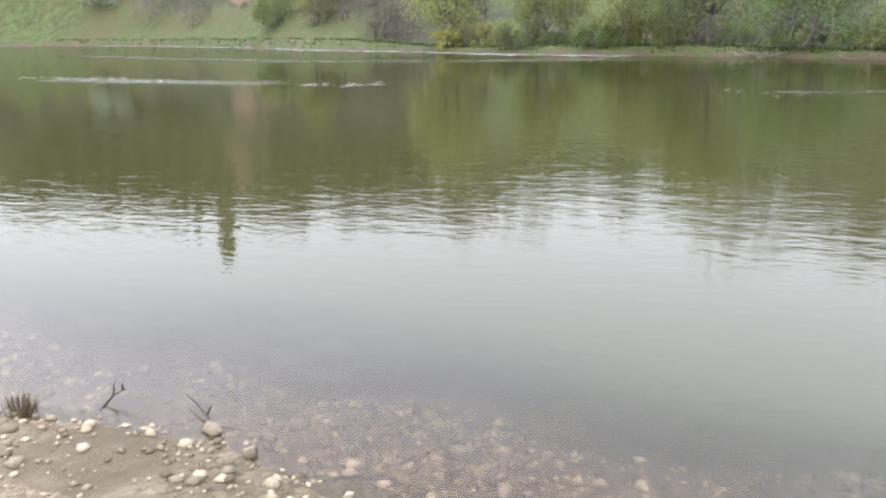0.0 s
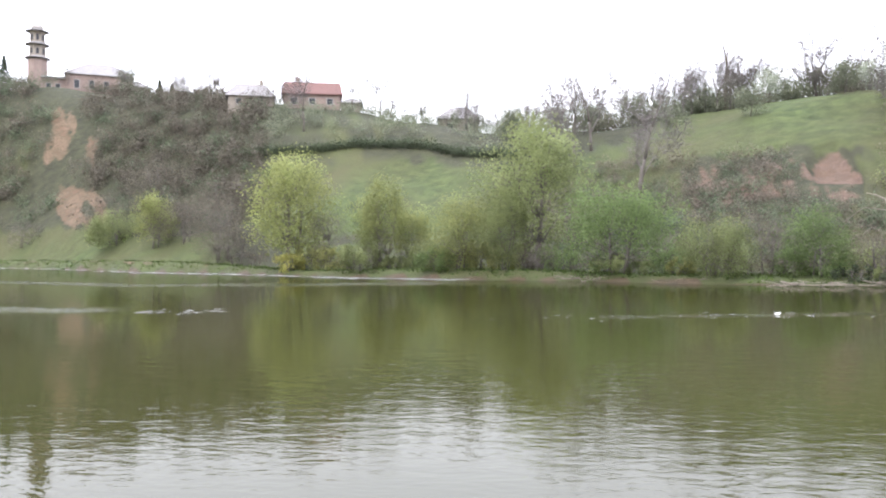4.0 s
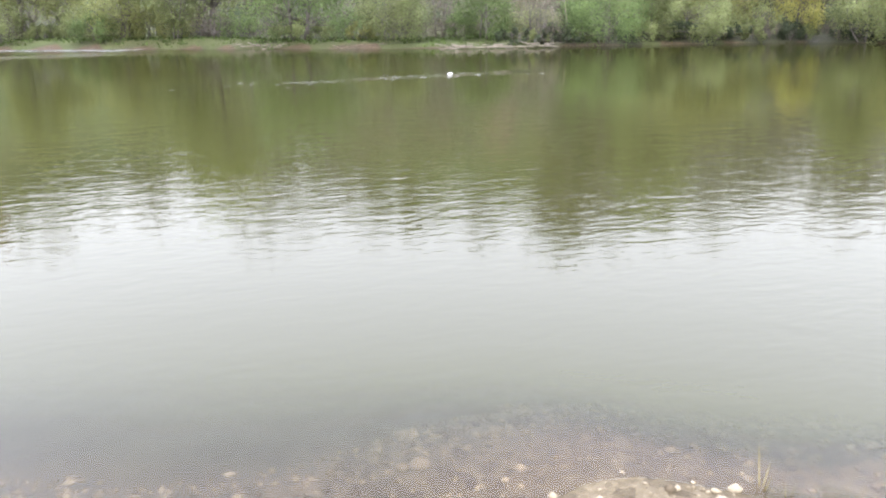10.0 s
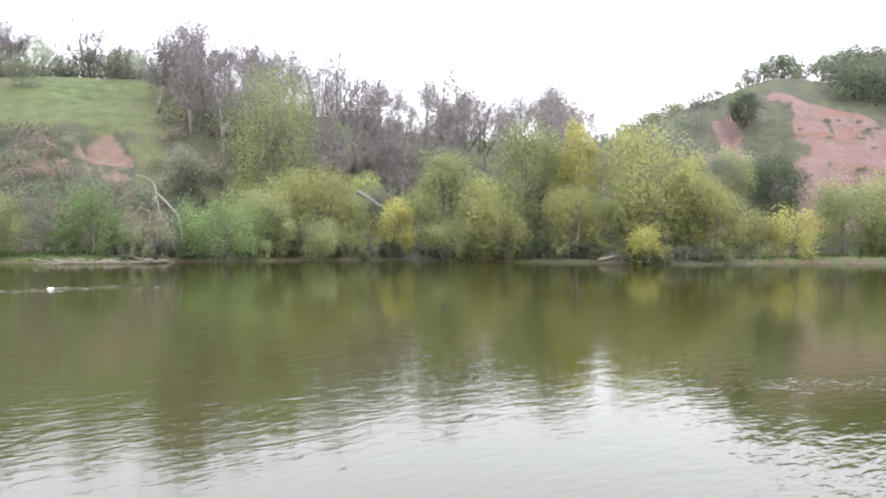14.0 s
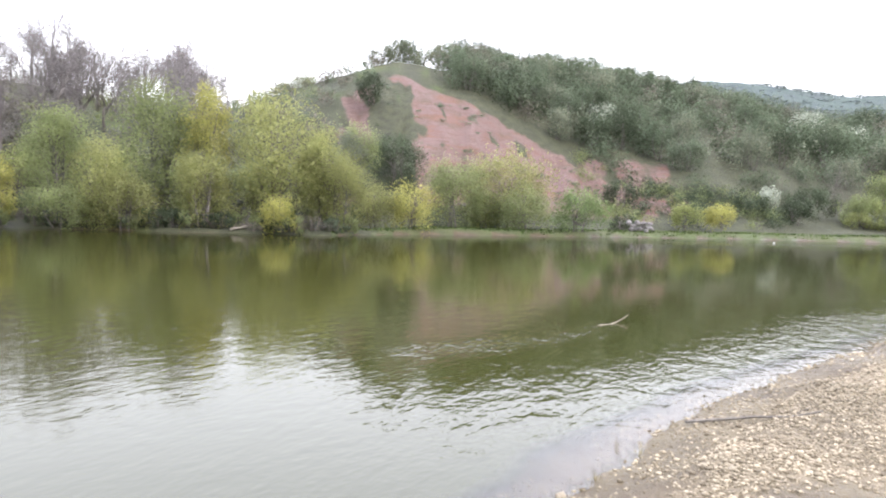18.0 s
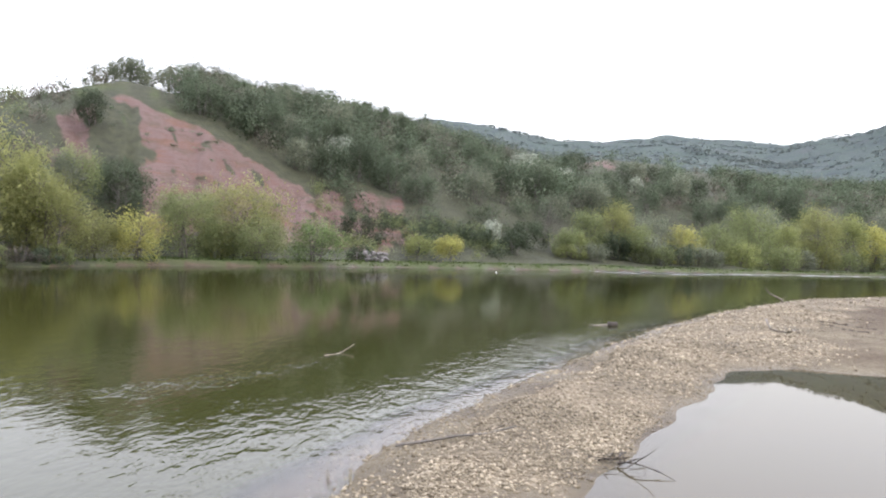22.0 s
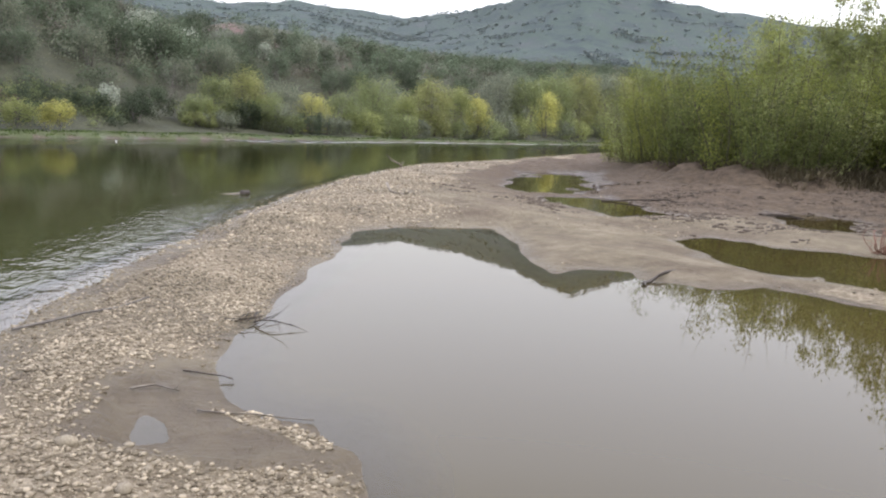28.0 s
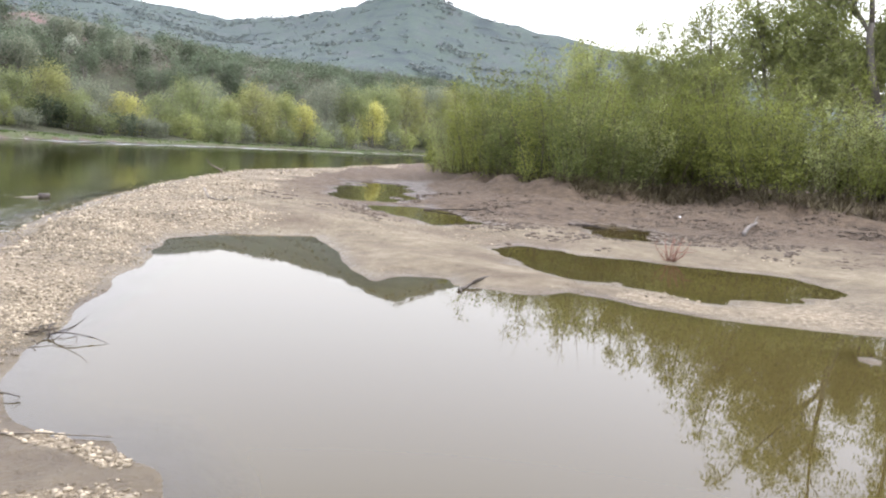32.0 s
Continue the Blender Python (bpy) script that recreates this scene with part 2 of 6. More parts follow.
    l.new(mud.outputs[0], silt.inputs[1])
    tread, cake = ramp(n, [(0.36, (0.044, 0.030, 0.018)), (0.5, (0.082, 0.059, 0.037)), (0.62, (0.112, 0.083, 0.051))]), n.new("ShaderNodeAttribute")
    cake.attribute_name = "trodden"
    l.new(lumpy.outputs[0], tread.inputs[0])
    c = blend(mask("mud"), c, blend(cake.outputs["Fac"], silt.outputs[0], tread.outputs[0]))
    vor = n.new("ShaderNodeTexVoronoi")
    co = n.new("ShaderNodeTexCoord")
    vor.inputs["Scale"].default_value = 16
    l.new(co.outputs["Object"], vor.inputs["Vector"])
    bw = n.new("ShaderNodeRGBToBW")
    l.new(vor.outputs["Color"], bw.inputs[0])
    vor2 = n.new("ShaderNodeTexVoronoi")
    vor2.inputs["Scale"].default_value = 41
    l.new(co.outputs["Object"], vor2.inputs["Vector"])
    bw2 = n.new("ShaderNodeRGBToBW")
    l.new(vor2.outputs["Color"], bw2.inputs[0])
    avg = n.new("ShaderNodeMix")
    l.new(mid.outputs[0], avg.inputs[0])
    l.new(bw.outputs[0], avg.inputs[2])
    l.new(bw2.outputs[0], avg.inputs[3])
    gravel = ramp(n, [(0.15, (0.078, 0.061, 0.037)), (0.5, (0.150, 0.122, 0.080)), (0.85, (0.250, 0.213, 0.150))])
    l.new(avg.outputs[0], gravel.inputs[0])
    gmask = mask("gravel")
    dry, lift = n.new("ShaderNodeMapRange"), n.new("ShaderNodeHueSaturation")      # dry crests and damp hollows of the bar
    dry.inputs[1].default_value, dry.inputs[2].default_value, dry.inputs[3].default_value, dry.inputs[4].default_value = 0.36, 0.62, 0.85, 1.55
    l.new(damp.outputs[0], dry.inputs[0])
    l.new(dry.outputs[0], lift.inputs["Value"])
    l.new(gravel.outputs[0], lift.inputs["Color"])
    c = blend(gmask, c, lift.outputs[0])
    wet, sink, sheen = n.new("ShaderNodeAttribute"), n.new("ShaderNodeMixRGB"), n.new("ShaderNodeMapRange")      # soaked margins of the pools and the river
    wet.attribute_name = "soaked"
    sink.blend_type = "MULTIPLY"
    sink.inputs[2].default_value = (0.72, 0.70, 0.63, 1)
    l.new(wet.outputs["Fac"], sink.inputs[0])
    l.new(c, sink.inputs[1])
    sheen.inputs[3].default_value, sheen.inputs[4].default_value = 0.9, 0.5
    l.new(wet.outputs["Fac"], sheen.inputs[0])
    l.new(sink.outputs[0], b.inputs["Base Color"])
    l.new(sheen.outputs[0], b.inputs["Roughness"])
    bp, bp2 = n.new("ShaderNodeBump"), n.new("ShaderNodeBump")
    bp.inputs["Strength"].default_value, bp.inputs["Distance"].default_value = 0.85, 0.13
    stack = n.new("ShaderNodeMath")
    stack.operation = "MULTIPLY_ADD"
    stack.inputs[1].default_value = 1.3
    l.new(lumpy.outputs[0], stack.inputs[0])
    l.new(mid.outputs[0], stack.inputs[2])
    l.new(stack.outputs[0], bp.inputs["Height"])
    bp2.inputs["Distance"].default_value, bp2.inputs["Strength"].default_value = 0.03, 0.5
    cob = n.new("ShaderNodeMixRGB")          # pebbly relief in the gravel only
    l.new(gmask, cob.inputs[0])
    l.new(fine.outputs[0], cob.inputs[1])
    l.new(avg.outputs[0], cob.inputs[2])
    l.new(cob.outputs[0], bp2.inputs["Height"])
    l.new(bp.outputs[0], bp2.inputs["Normal"])
    l.new(bp2.outputs[0], b.inputs["Normal"])
    return m


def water_mat():
    """Turbid river water: clear over the shallows, green-brown where deep, mirror by Fresnel, with wind ripples."""
    m, n, l, b = material("river_water")
    n.remove(b)
    dep = n.new("ShaderNodeAttribute")
    dep.attribute_name = "depth"
    rip = n.new("ShaderNodeAttribute")
    rip.attribute_name = "ripple"
    turbid, clear = n.new("ShaderNodeBsdfDiffuse"), n.new("ShaderNodeBsdfTransparent")
    at, tint = n.new("ShaderNodeAttribute"), n.new("ShaderNodeMixRGB")
    at.attribute_name = "pool"
    tint.inputs[1].default_value, tint.inputs[2].default_value = (0.0315, 0.0328, 0.0085, 1), (0.050, 0.039, 0.013, 1)
    l.new(at.outputs["Fac"], tint.inputs[0])
    l.new(tint.outputs[0], turbid.inputs[0])
    clear.inputs[0].default_value = (0.92, 0.88, 0.81, 1)
    body, full = n.new("ShaderNodeMixShader"), n.new("ShaderNodeMixShader")
    l.new(dep.outputs["Fac"], body.inputs[0])
    l.new(clear.outputs[0], body.inputs[1])
    l.new(turbid.outputs[0], body.inputs[2])
    gl, fr = n.new("ShaderNodeBsdfGlossy"), n.new("ShaderNodeFresnel")
    gl.inputs["Roughness"].default_value = 0.015
    fr.inputs[0].default_value = 1.333
    w1 = noise_tex(n, l, 2.8, 2.0, 0.5, stretch=(0.6, 1.25, 1))
    w1.inputs["Distortion"].default_value = 0.6
    w2 = noise_tex(n, l, 9.0, 2.0, 0.5, stretch=(0.7, 1.3, 1))
    gust = noise_tex(n, l, 0.07, 3, 0.5, stretch=(0.6, 1.4, 1))
    gr = n.new("ShaderNodeMapRange")
    gr.inputs[1].default_value, gr.inputs[2].default_value, gr.inputs[3].default_value, gr.inputs[4].default_value = 0.35, 0.65, 0.5, 1.4
    l.new(gust.outputs[0], gr.inputs[0])
    k = n.new("ShaderNodeMath")
    k.operation = "MULTIPLY"
    l.new(gr.outputs[0], k.inputs[0])
    l.new(rip.outputs["Fac"], k.inputs[1])
    sm = n.new("ShaderNodeMath")
    sm.operation = "MULTIPLY_ADD"
    sm.inputs[1].default_value = 0.5
    l.new(w2.outputs[0], sm.inputs[0])
    l.new(w1.outputs[0], sm.inputs[2])
    bp = n.new("ShaderNodeBump")
    bp.inputs["Distance"].default_value = 0.026
    l.new(k.outputs[0], bp.inputs["Strength"])
    l.new(sm.outputs[0], bp.inputs["Height"])
    for s in (gl, fr):
        l.new(bp.outputs[0], s.inputs["Normal"])
    l.new(fr.outputs[0], full.inputs[0])
    l.new(body.outputs[0], full.inputs[1])
    l.new(gl.outputs[0], full.inputs[2])
    l.new(full.outputs[0], n["Material Output"].inputs[0])
    return m


# ---- the plan: metres, the walker's feet near the origin, bearing measured to the left from +y ----
FAR_BEARING = [60, 46, 40.6, 28.6, 15.3, 7.9, -1, -15.6, -26, -38.7, -49.6, -60, -66.4, -77.2, -85.7, -95, -106.7, -119.7, -127, -140, -180]
FAR_REACH = [190, 165, 146, 88, 64, 58.5, 53, 48.3, 50, 54.4, 52.5, 52, 60, 67.7, 79, 90, 112, 169, 249, 420, 600]
NEAR_SHORE = [(-90, 14), (-30, 9), (-9, 4.2), (-3.4, 2.62), (-2.7, 2.76), (-2, 2.6), (-1.3, 2.56), (-0.5, 2.48), (0.5, 2.42), (1.3, 2.56), (2.2, 2.3), (4.7, 1.4), (6.6, 0.9), (9.2, 0.2), (12.8, -1.4), (17.2, -3.1), (22.7, -5.7), (30.1, -9.7), (39.9, -15.9), (48, -25.3), (69.5, -46.4), (82, -62), (150, -135), (330, -330)]
POOL = [(2.2, -1.0), (2.7, -0.95), (3.2, -1.2), (4.1, -1.4), (4.55, -1.36), (4.8, -1.08), (5.15, -0.9), (5.9, -0.9), (6.8, -1.1), (7.8, -1.7), (9.7, -2.6), (10.9, -3.2), (13.6, -4.5), (14.3, -5.7), (13.7, -7.3), (12.1, -6.9), (10, -6), (8.8, -5.7), (9.1, -6.4), (8.8, -7), (8.3, -6.8), (7.5, -7.3), (7.4, -8.1), (6.3, -8.3), (5, -8.9), (4, -9.9), (3.3, -10.9), (0, -12), (-1.5, -8), (0.6, -3)]
HOLLOW = [(5.85, -0.62), (5.45, -0.27), (4.95, -0.16), (4.55, -0.15), (4.32, -0.4), (4.12, -0.72), (4.08, -1.05), (4.0, -1.4), (4.5, -1.36), (4.8, -1.06), (5.1, -0.88), (5.6, -0.86)]     # a mud pocket in the gravel
PUDDLES = [[(11.9, -9.9), (11.9, -11.2), (10.1, -11.2), (9.2, -12.4), (7.2, -13.4), (5.9, -12.7), (5.4, -11.2), (6.2, -9.5), (7.6, -8.9), (7.7, -9.6), (8.6, -9.4), (9.1, -8.9)],
           [(26, -14.4), (34.7, -20), (35.7, -25.6), (25.3, -18.4), (21.8, -14.6), (22.3, -12.8)],
           [(21.3, -12.8), (20.4, -14.7), (15.5, -13.4), (15.4, -11.5), (17.8, -11.8)],
           [(15.8, -17), (14.9, -18.6), (11.4, -15.6), (12.7, -14.9)]]
ISLAND_EDGE = [(95, -75), (43, -33), (27, -24.5), (21, -22.8), (20, -25.5), (18.5, -27.5), (16.3, -26.5), (14.3, -27), (11, -29.5), (0, -36), (-40, -60)]
RIFFLES = [([(-54, 58), (-26, 46.4), (-14.6, 47.1), (-3.7, 51.7)], 1.5, 5.0), ([(-26, 27), (-16.5, 26)], 1.0, 3.5), ([(2.0, 24.6), (6.5, 25.4), (10, 26.2)], 0.45, 1.6), ([(96, -30), (66, 2), (60, 8)], 2.0, 2.0), ([(13.6, 2.4), (11.7, 2.7), (9.6, 4.2)], 0.5, 0.7), ([(24, -5.6), (17.2, -2.5), (12.8, -0.8), (9.2, 0.8), (6.6, 1.6), (4.7, 2.1)], 1.6, 0.42)]
# crest of the first hills: bearing, elevation angle of the ground line, distance
CREST = [(60, 8.5, 260), (42, 10.1, 210), (35, 10.6, 195), (27, 10.4, 180), (20, 10.2, 150), (14, 9.6, 140), (8, 9.0, 135), (2, 8.0, 130), (-4, 8.2, 125), (-9, 8.8, 122), (-14, 9.3, 120), (-21, 9.9, 120), (-27, 9.0, 130), (-37, 7.2, 145), (-46, 6.0, 160), (-54, 6.2, 170), (-58, 7.8, 150), (-62, 9.3, 135), (-65, 10.2, 128), (-68, 9.9, 135), (-72, 9.6, 150), (-80, 8.6, 190), (-86, 7.4, 220), (-91, 6.2, 250), (-95, 5.6, 290), (-99, 6.4, 330), (-103, 6.1, 350), (-108, 5.0, 360), (-113, 4.6, 390), (-120, 4.5, 420), (-127, 4.3, 440), (-134, 3.6, 450), (-145, 2.0, 480), (-180, 1.0, 600)]
# a shoulder of the slope between bank and crest
SHOULDER = [(60, 2.0, 215), (42, 2.8, 172), (35, 4.2, 150), (27, 5.0, 125), (20, 5.2, 105), (14, 5.5, 98), (8, 5.0, 92), (0, 4.2, 85), (-8, 4.2, 80), (-15, 4.4, 76), (-18, 5.2, 78), (-24, 5.6, 80), (-28, 4.2, 82), (-37, 3.2, 86), (-50, 3.0, 90), (-57, 4.5, 88), (-61, 8.0, 98), (-65, 9.7, 106), (-67, 9.0, 104), (-70, 8.0, 104), (-73.5, 6.2, 105), (-77.3, 4.0, 104), (-80.5, 2.2, 101), (-83.5, 1.5, 100), (-87, 1.2, 98), (-92, 1.2, 112), (-100, 1.0, 150), (-112, 0.7, 190), (-120, 0.6, 240), (-130, 0.4, 310), (-180, 0.3, 480)]
RIDGE = [(60, 0, 1000), (-60, 1, 1000), (-78, 8.6, 950), (-87, 9.6, 950), (-91, 9.1, 980), (-95, 8.3, 1000), (-99, 8.2, 1050), (-103.5, 8.65, 1100), (-111, 7.95, 1150), (-115, 8.5, 1000), (-119, 9.5, 850), (-121.5, 10.5, 800), (-123.8, 11.25, 780), (-126, 10.4, 790), (-128.3, 9.6, 800), (-134.5, 8.5, 850), (-145, 6.5, 900), (-180, 3, 1000)]


def interp(b, table, col):
    t = sorted(table)
    return np.interp(b, [r[0] for r in t], [r[col] for r in t])


def bearing_of(x, y):
    return np.degrees(np.arctan2(-x, y))


def place(bearing, d):
    a = radians(bearing)
    return -math.sin(a) * d, math.cos(a) * d


def line_distance(x, y, pts, closed=False):
    best = np.full(np.shape(x), 1e9)
    for (ax, ay), (bx, by) in zip(pts, pts[1:] + pts[:1] if closed else pts[1:]):
        dx, dy = bx - ax, by - ay
        u = np.clip(((x - ax) * dx + (y - ay) * dy) / (dx * dx + dy * dy), 0, 1)
        best = np.minimum(best, np.hypot(x - ax - u * dx, y - ay - u * dy))
    return best


def inside(x, y, pts):
    r = np.zeros(np.shape(x), bool)
    for (ax, ay), (bx, by) in zip(pts, pts[1:] + pts[:1]):
        c = (ay > y) != (by > y)
        r ^= c & (x < (bx - ax) * (y - ay) / ((by - ay) or 1e-9) + ax)
    return r


def signed(x, y, pts):
    d = line_distance(x, y, pts, True)
    return np.where(inside(x, y, pts), -d, d)


_gx = np.random.RandomState(5).rand(64, 64)


def wobble(x, y, size, seed=0):
    """Smooth value noise, -1 to 1, with features of about that size."""
    u, v = np.asarray(x) / size + seed * 7.3, np.asarray(y) / size + seed * 3.1
    i, j = np.floor(u).astype(int), np.floor(v).astype(int)
    fu, fv = u - i, v - j
    fu, fv = fu * fu * (3 - 2 * fu), fv * fv * (3 - 2 * fv)
    g = lambda a, c: _gx[a % 64, c % 64]
    return 2 * ((g(i, j) * (1 - fu) + g(i + 1, j) * fu) * (1 - fv) + (g(i, j + 1) * (1 - fu) + g(i + 1, j + 1) * fu) * fv) - 1


def smooth(u):
    u = np.clip(u, 0, 1)
    return u * u * (3 - 2 * u)


SHORE_LOOP = NEAR_SHORE + [(330, -900), (-400, -900), (-400, 30)]
EYE = 1.9


def terrain(x, y):
    """Height of the ground, and the masks clay, gravel, mud and scrub."""
    x, y = np.asarray(x, float), np.asarray(y, float)
    b, d = bearing_of(x, y), np.hypot(x, y)
    # near side: gravel bar, pools, island
    s = -signed(x, y, SHORE_LOOP)                      # > 0 on land
    s = s + 0.12 * wobble(x, y, 0.9, 1) + 0.05 * wobble(x, y, 0.35, 2)
    bar = 0.16 * np.clip(s, -0.5, 1.0) + 0.10 * smooth((s - 0.5) / 2.5) + 0.05 * wobble(x, y, 1.3, 3) * smooth(s / 0.8) + 0.026 * wobble(x, y, 0.45, 4) * smooth(s / 0.5)
    steep = 0.14 + 0.36 * smooth((-40 - b) / 30)
    bar = np.where(s < -0.5, -0.08 + (s + 0.5) * steep, bar)
    sp = signed(x, y, POOL) + 0.10 * wobble(x, y, 0.8, 5) + 0.04 * wobble(x, y, 0.3, 6)
    pool = np.where(sp > 0, sp * 0.13, sp * 0.10)
    near = np.minimum(bar, np.maximum(pool, -0.5))
    wet = sp
    for p in PUDDLES:
        q = signed(x, y, p) + 0.4 * wobble(x, y, 1.2, 7) + 0.2 * wobble(x, y, 0.45, 8)
        near = np.minimum(near, np.where(q > 0, 0.012 + q * 0.07, np.maximum(q * 0.08, -0.12)))
        wet = np.minimum(wet, q)
    near = np.where((x > 2.4) & (x < 4.4), np.maximum(near, 0.055 - 0.10 * np.hypot((0.8 * (x - 3.38) - 0.6 * (y + 8.47)) / 0.42, (0.6 * (x - 3.38) + 0.8 * (y + 8.47)) / 0.2) + 0.01 * wobble(x, y, 0.2, 38)), near)      # a mud islet
    hol = signed(x, y, HOLLOW) + 0.05 * wobble(x, y, 0.3, 29)
    spit = np.exp(-(line_distance(x, y, [(5.0, -0.78), (4.6, -1.0), (4.22, -1.2)]) / 0.13) ** 2)
    floor = 0.035 + np.maximum(hol, 0) * 0.5 + np.clip(hol, -0.3, 0) * 0.06 + 0.03 * spit - 0.045 * np.exp(-((x - 4.8 + 0.1 * wobble(x, y, 0.3, 36)) / 0.34) ** 2 - ((y + 0.3 + 0.08 * wobble(x, y, 0.25, 37)) / 0.13) ** 2) + 0.008 * wobble(x, y, 0.16, 32)
    near = np.where(s > 0.3, np.minimum(near, floor), near)
    wet = np.minimum(wet, hol - 0.14) + 0.8 * spit * (wobble(x, y, 0.2, 33) > -0.3)
    isl = -signed(x, y, ISLAND_EDGE + [(-300, -300), (330, -600), (330, -300)])
    up = smooth((isl + 2.6 + 1.5 * wobble(x, y, 2.8, 9) + 0.6 * wobble(x, y, 0.9, 10)) / 3.0)
    near = near + np.where(s > 0.5, up * (0.66 + 0.20 * wobble(x, y, 1.3, 11) + 0.12 * wobble(x, y, 0.5, 22)) + 0.10 * smooth((isl + 9) / 6) * (1 - up) + smooth((isl + 10) / 4) * (0.07 * wobble(x, y, 0.9, 30) + 0.06 * wobble(x, y, 0.42, 31)), 0)
    # far side
    f = interp(b, list(zip(FAR_BEARING, FAR_REACH)), 1)
    e = d - f + 0.7 * wobble(x, y, 6, 12) + 0.3 * wobble(x, y, 2, 13)
    d1, d2, d3 = f + 4, interp(b, SHOULDER, 2), interp(b, CREST, 2)
    zb = 0.5 - 0.24 * smooth((-18 - b) / 4) * smooth((b + 68) / 4) + 0.15 * wobble(x, y, 9, 14) + 0.5 * smooth((b - 20) / 6)
    z2, z3 = EYE + d2 * np.tan(np.radians(interp(b, SHOULDER, 1))), EYE + d3 * np.tan(np.radians(interp(b, CREST, 1)))
    d4, z4 = interp(b, RIDGE, 2), EYE + interp(b, RIDGE, 2) * np.tan(np.radians(interp(b, RIDGE, 1)))
    flat = d1 + 3
    far = np.where(e < 3, np.maximum(np.minimum(e * 0.30, zb), -3), zb)
    u1, u2, u3 = (d - flat) / (d2 - flat), (d - d2) / (d3 - d2), (d - d3) / (d4 - d3)
    hill = zb + (z2 - zb) * np.clip(u1, 0, 1) ** 1.15
    hill = np.where(d > d2, z2 + (z3 - z2) * np.sin(np.clip(u2, 0, 1) * 1.5708), hill)
    dip = np.maximum(z3 - 6 * smooth(u3 * 6), 1.0) * (1 - smooth(u3)) + z4 * np.clip(u3, 0, 1) ** 1.2
    hill = np.where(d > d3, dip, hill)
    hill = np.where(d > d4, z4 - (d - d4) * 0.10, hill)
    rough = 0.5 * wobble(x, y, 7, 15) + 0.9 * wobble(x, y, 19, 16) * smooth((d - 100) / 60) + 6 * wobble(x, y, 90, 17) * smooth((d - 450) / 200) * smooth((d4 - d) / 250)
    hill = hill + rough * smooth((d - flat) / 10)
    hill = hill + smooth((-60 - b) / 2) * smooth((b + 90) / 4) * smooth((d - flat - 4) / 8) * smooth((d2 + 2 - d) / 5) * (0.9 * wobble(b, d * 0.02, 0.8, 27) + 0.5 * wobble(b, d * 0.03, 0.35, 28))
    far = np.where(d > flat, np.maximum(hill, 0.35), far)
    landside = (s > -1.0) & (d < f * 0.9)
    z = np.where(landside, near, np.where(d < f * 0.62, np.maximum(-0.08 + (s + 0.5) * steep, -2.2), np.minimum(far, np.where(e < -6, -2.2, far))))
    z = np.where((~landside) & (s < -1) & (d < f - 6), np.minimum(z, np.maximum(-0.08 + (s + 0.5) * steep, -2.2)), z)
    # masks
    el = np.degrees(np.arctan2(z - EYE, d))
    n1, n2 = wobble(x, y, 9, 18), wobble(x, y, 3.5, 19)
    q1, q2, q3 = wobble(b, el * 1.3, 2.2, 23), wobble(b, el * 1.3, 0.9, 25), wobble(b, el * 1.3, 0.4, 26)
    bw = b + 1.0 * q1 + 0.5 * q2
    ew = el + 0.55 * q1 + 0.35 * q2 + 0.2 * q3
    edge_el = interp(b, SHOULDER, 1)
    cliff = smooth((bw + 89) / 5) * smooth((-60.2 - bw) / 1.2) * smooth((d - f - 9) / 6) * smooth((edge_el + 0.15 - el) / 0.35) * (d < d2 + 3)
    cliff = cliff * np.clip(0.95 + 0.30 * wobble(b, el * 4, 1.6, 24) + 0.25 * q3, 0, 1) * np.where((bw > -66) & (bw < -63) & (el < 9), 0.3, 1)
    lip = smooth(1 - np.abs(edge_el - el - 1.3 + 0.5 * q1) / 0.4) * smooth((q2 + 0.35) / 0.3) + smooth(1 - np.abs(edge_el - el - 3.4 + 0.7 * q1) / 0.3) * smooth((q2 - 0.1) / 0.3)
    cliff = cliff * (1 - 0.8 * np.clip(lip, 0, 1))
    bs, es = b + 1.9 * q1 + 1.1 * q2 + 0.6 * q3, el + 0.5 * q1 + 0.45 * q2 + 0.35 * q3
    scarp = smooth((-16.2 - bs) / 1.2) * smooth((bs + 21.0) / 1.2) * smooth((es - 4.5) / 0.5) * smooth((6.6 - ew) / 0.3) * (d < d2 + 10)
    earth = smooth((-8.5 - bw) / 2.0) * smooth((bw + 21.5) / 1.5) * smooth((ew - 2.8) / 0.7) * smooth((6.7 - ew) / 0.5) * (d < d2 + 10)
    slide = smooth((1.9 - np.abs(bw - 32.4 - 0.25 * (el - 3))) / 1.0) * smooth((ew - 1.2) / 0.8) * smooth((9.9 - ew) / 0.6) * smooth(np.abs(el - 5.2) / 1.2) * (d < d3)
    clay = np.clip(np.maximum(np.maximum(cliff, scarp * (0.85 + 0.3 * q3)), slide * (0.5 + 0.5 * q2 + 0.4 * q3)), 0, 1)
    clay = np.maximum(clay, smooth((bw - 22) / 2) * smooth((41 - bw) / 2) * (np.abs(e - 3.5) < 1.2) * (0.45 + 0.4 * n2))
    clay = np.maximum(clay, earth * np.clip(0.50 + 0.35 * q2 + 0.3 * q3, 0, 0.8))
    clay = np.maximum(clay, smooth((-73.5 - bw) / 1.5) * smooth((bw + 87) / 2) * smooth((ew - 0.1) / 0.5) * smooth((4.3 - ew) / 0.8) * (d < d2 + 30) * np.clip(0.55 + 0.5 * q2 + 0.3 * q3, 0, 1))
    clay = np.maximum(clay, smooth((bw + 104) / 2) * smooth((-93.5 - bw) / 1.5) * smooth((ew - 4.2) / 0.8) * (d > d2 + 30) * (d < d3 + 20) * np.clip(0.34 + 0.4 * q2 + 0.3 * q3, 0, 0.7))
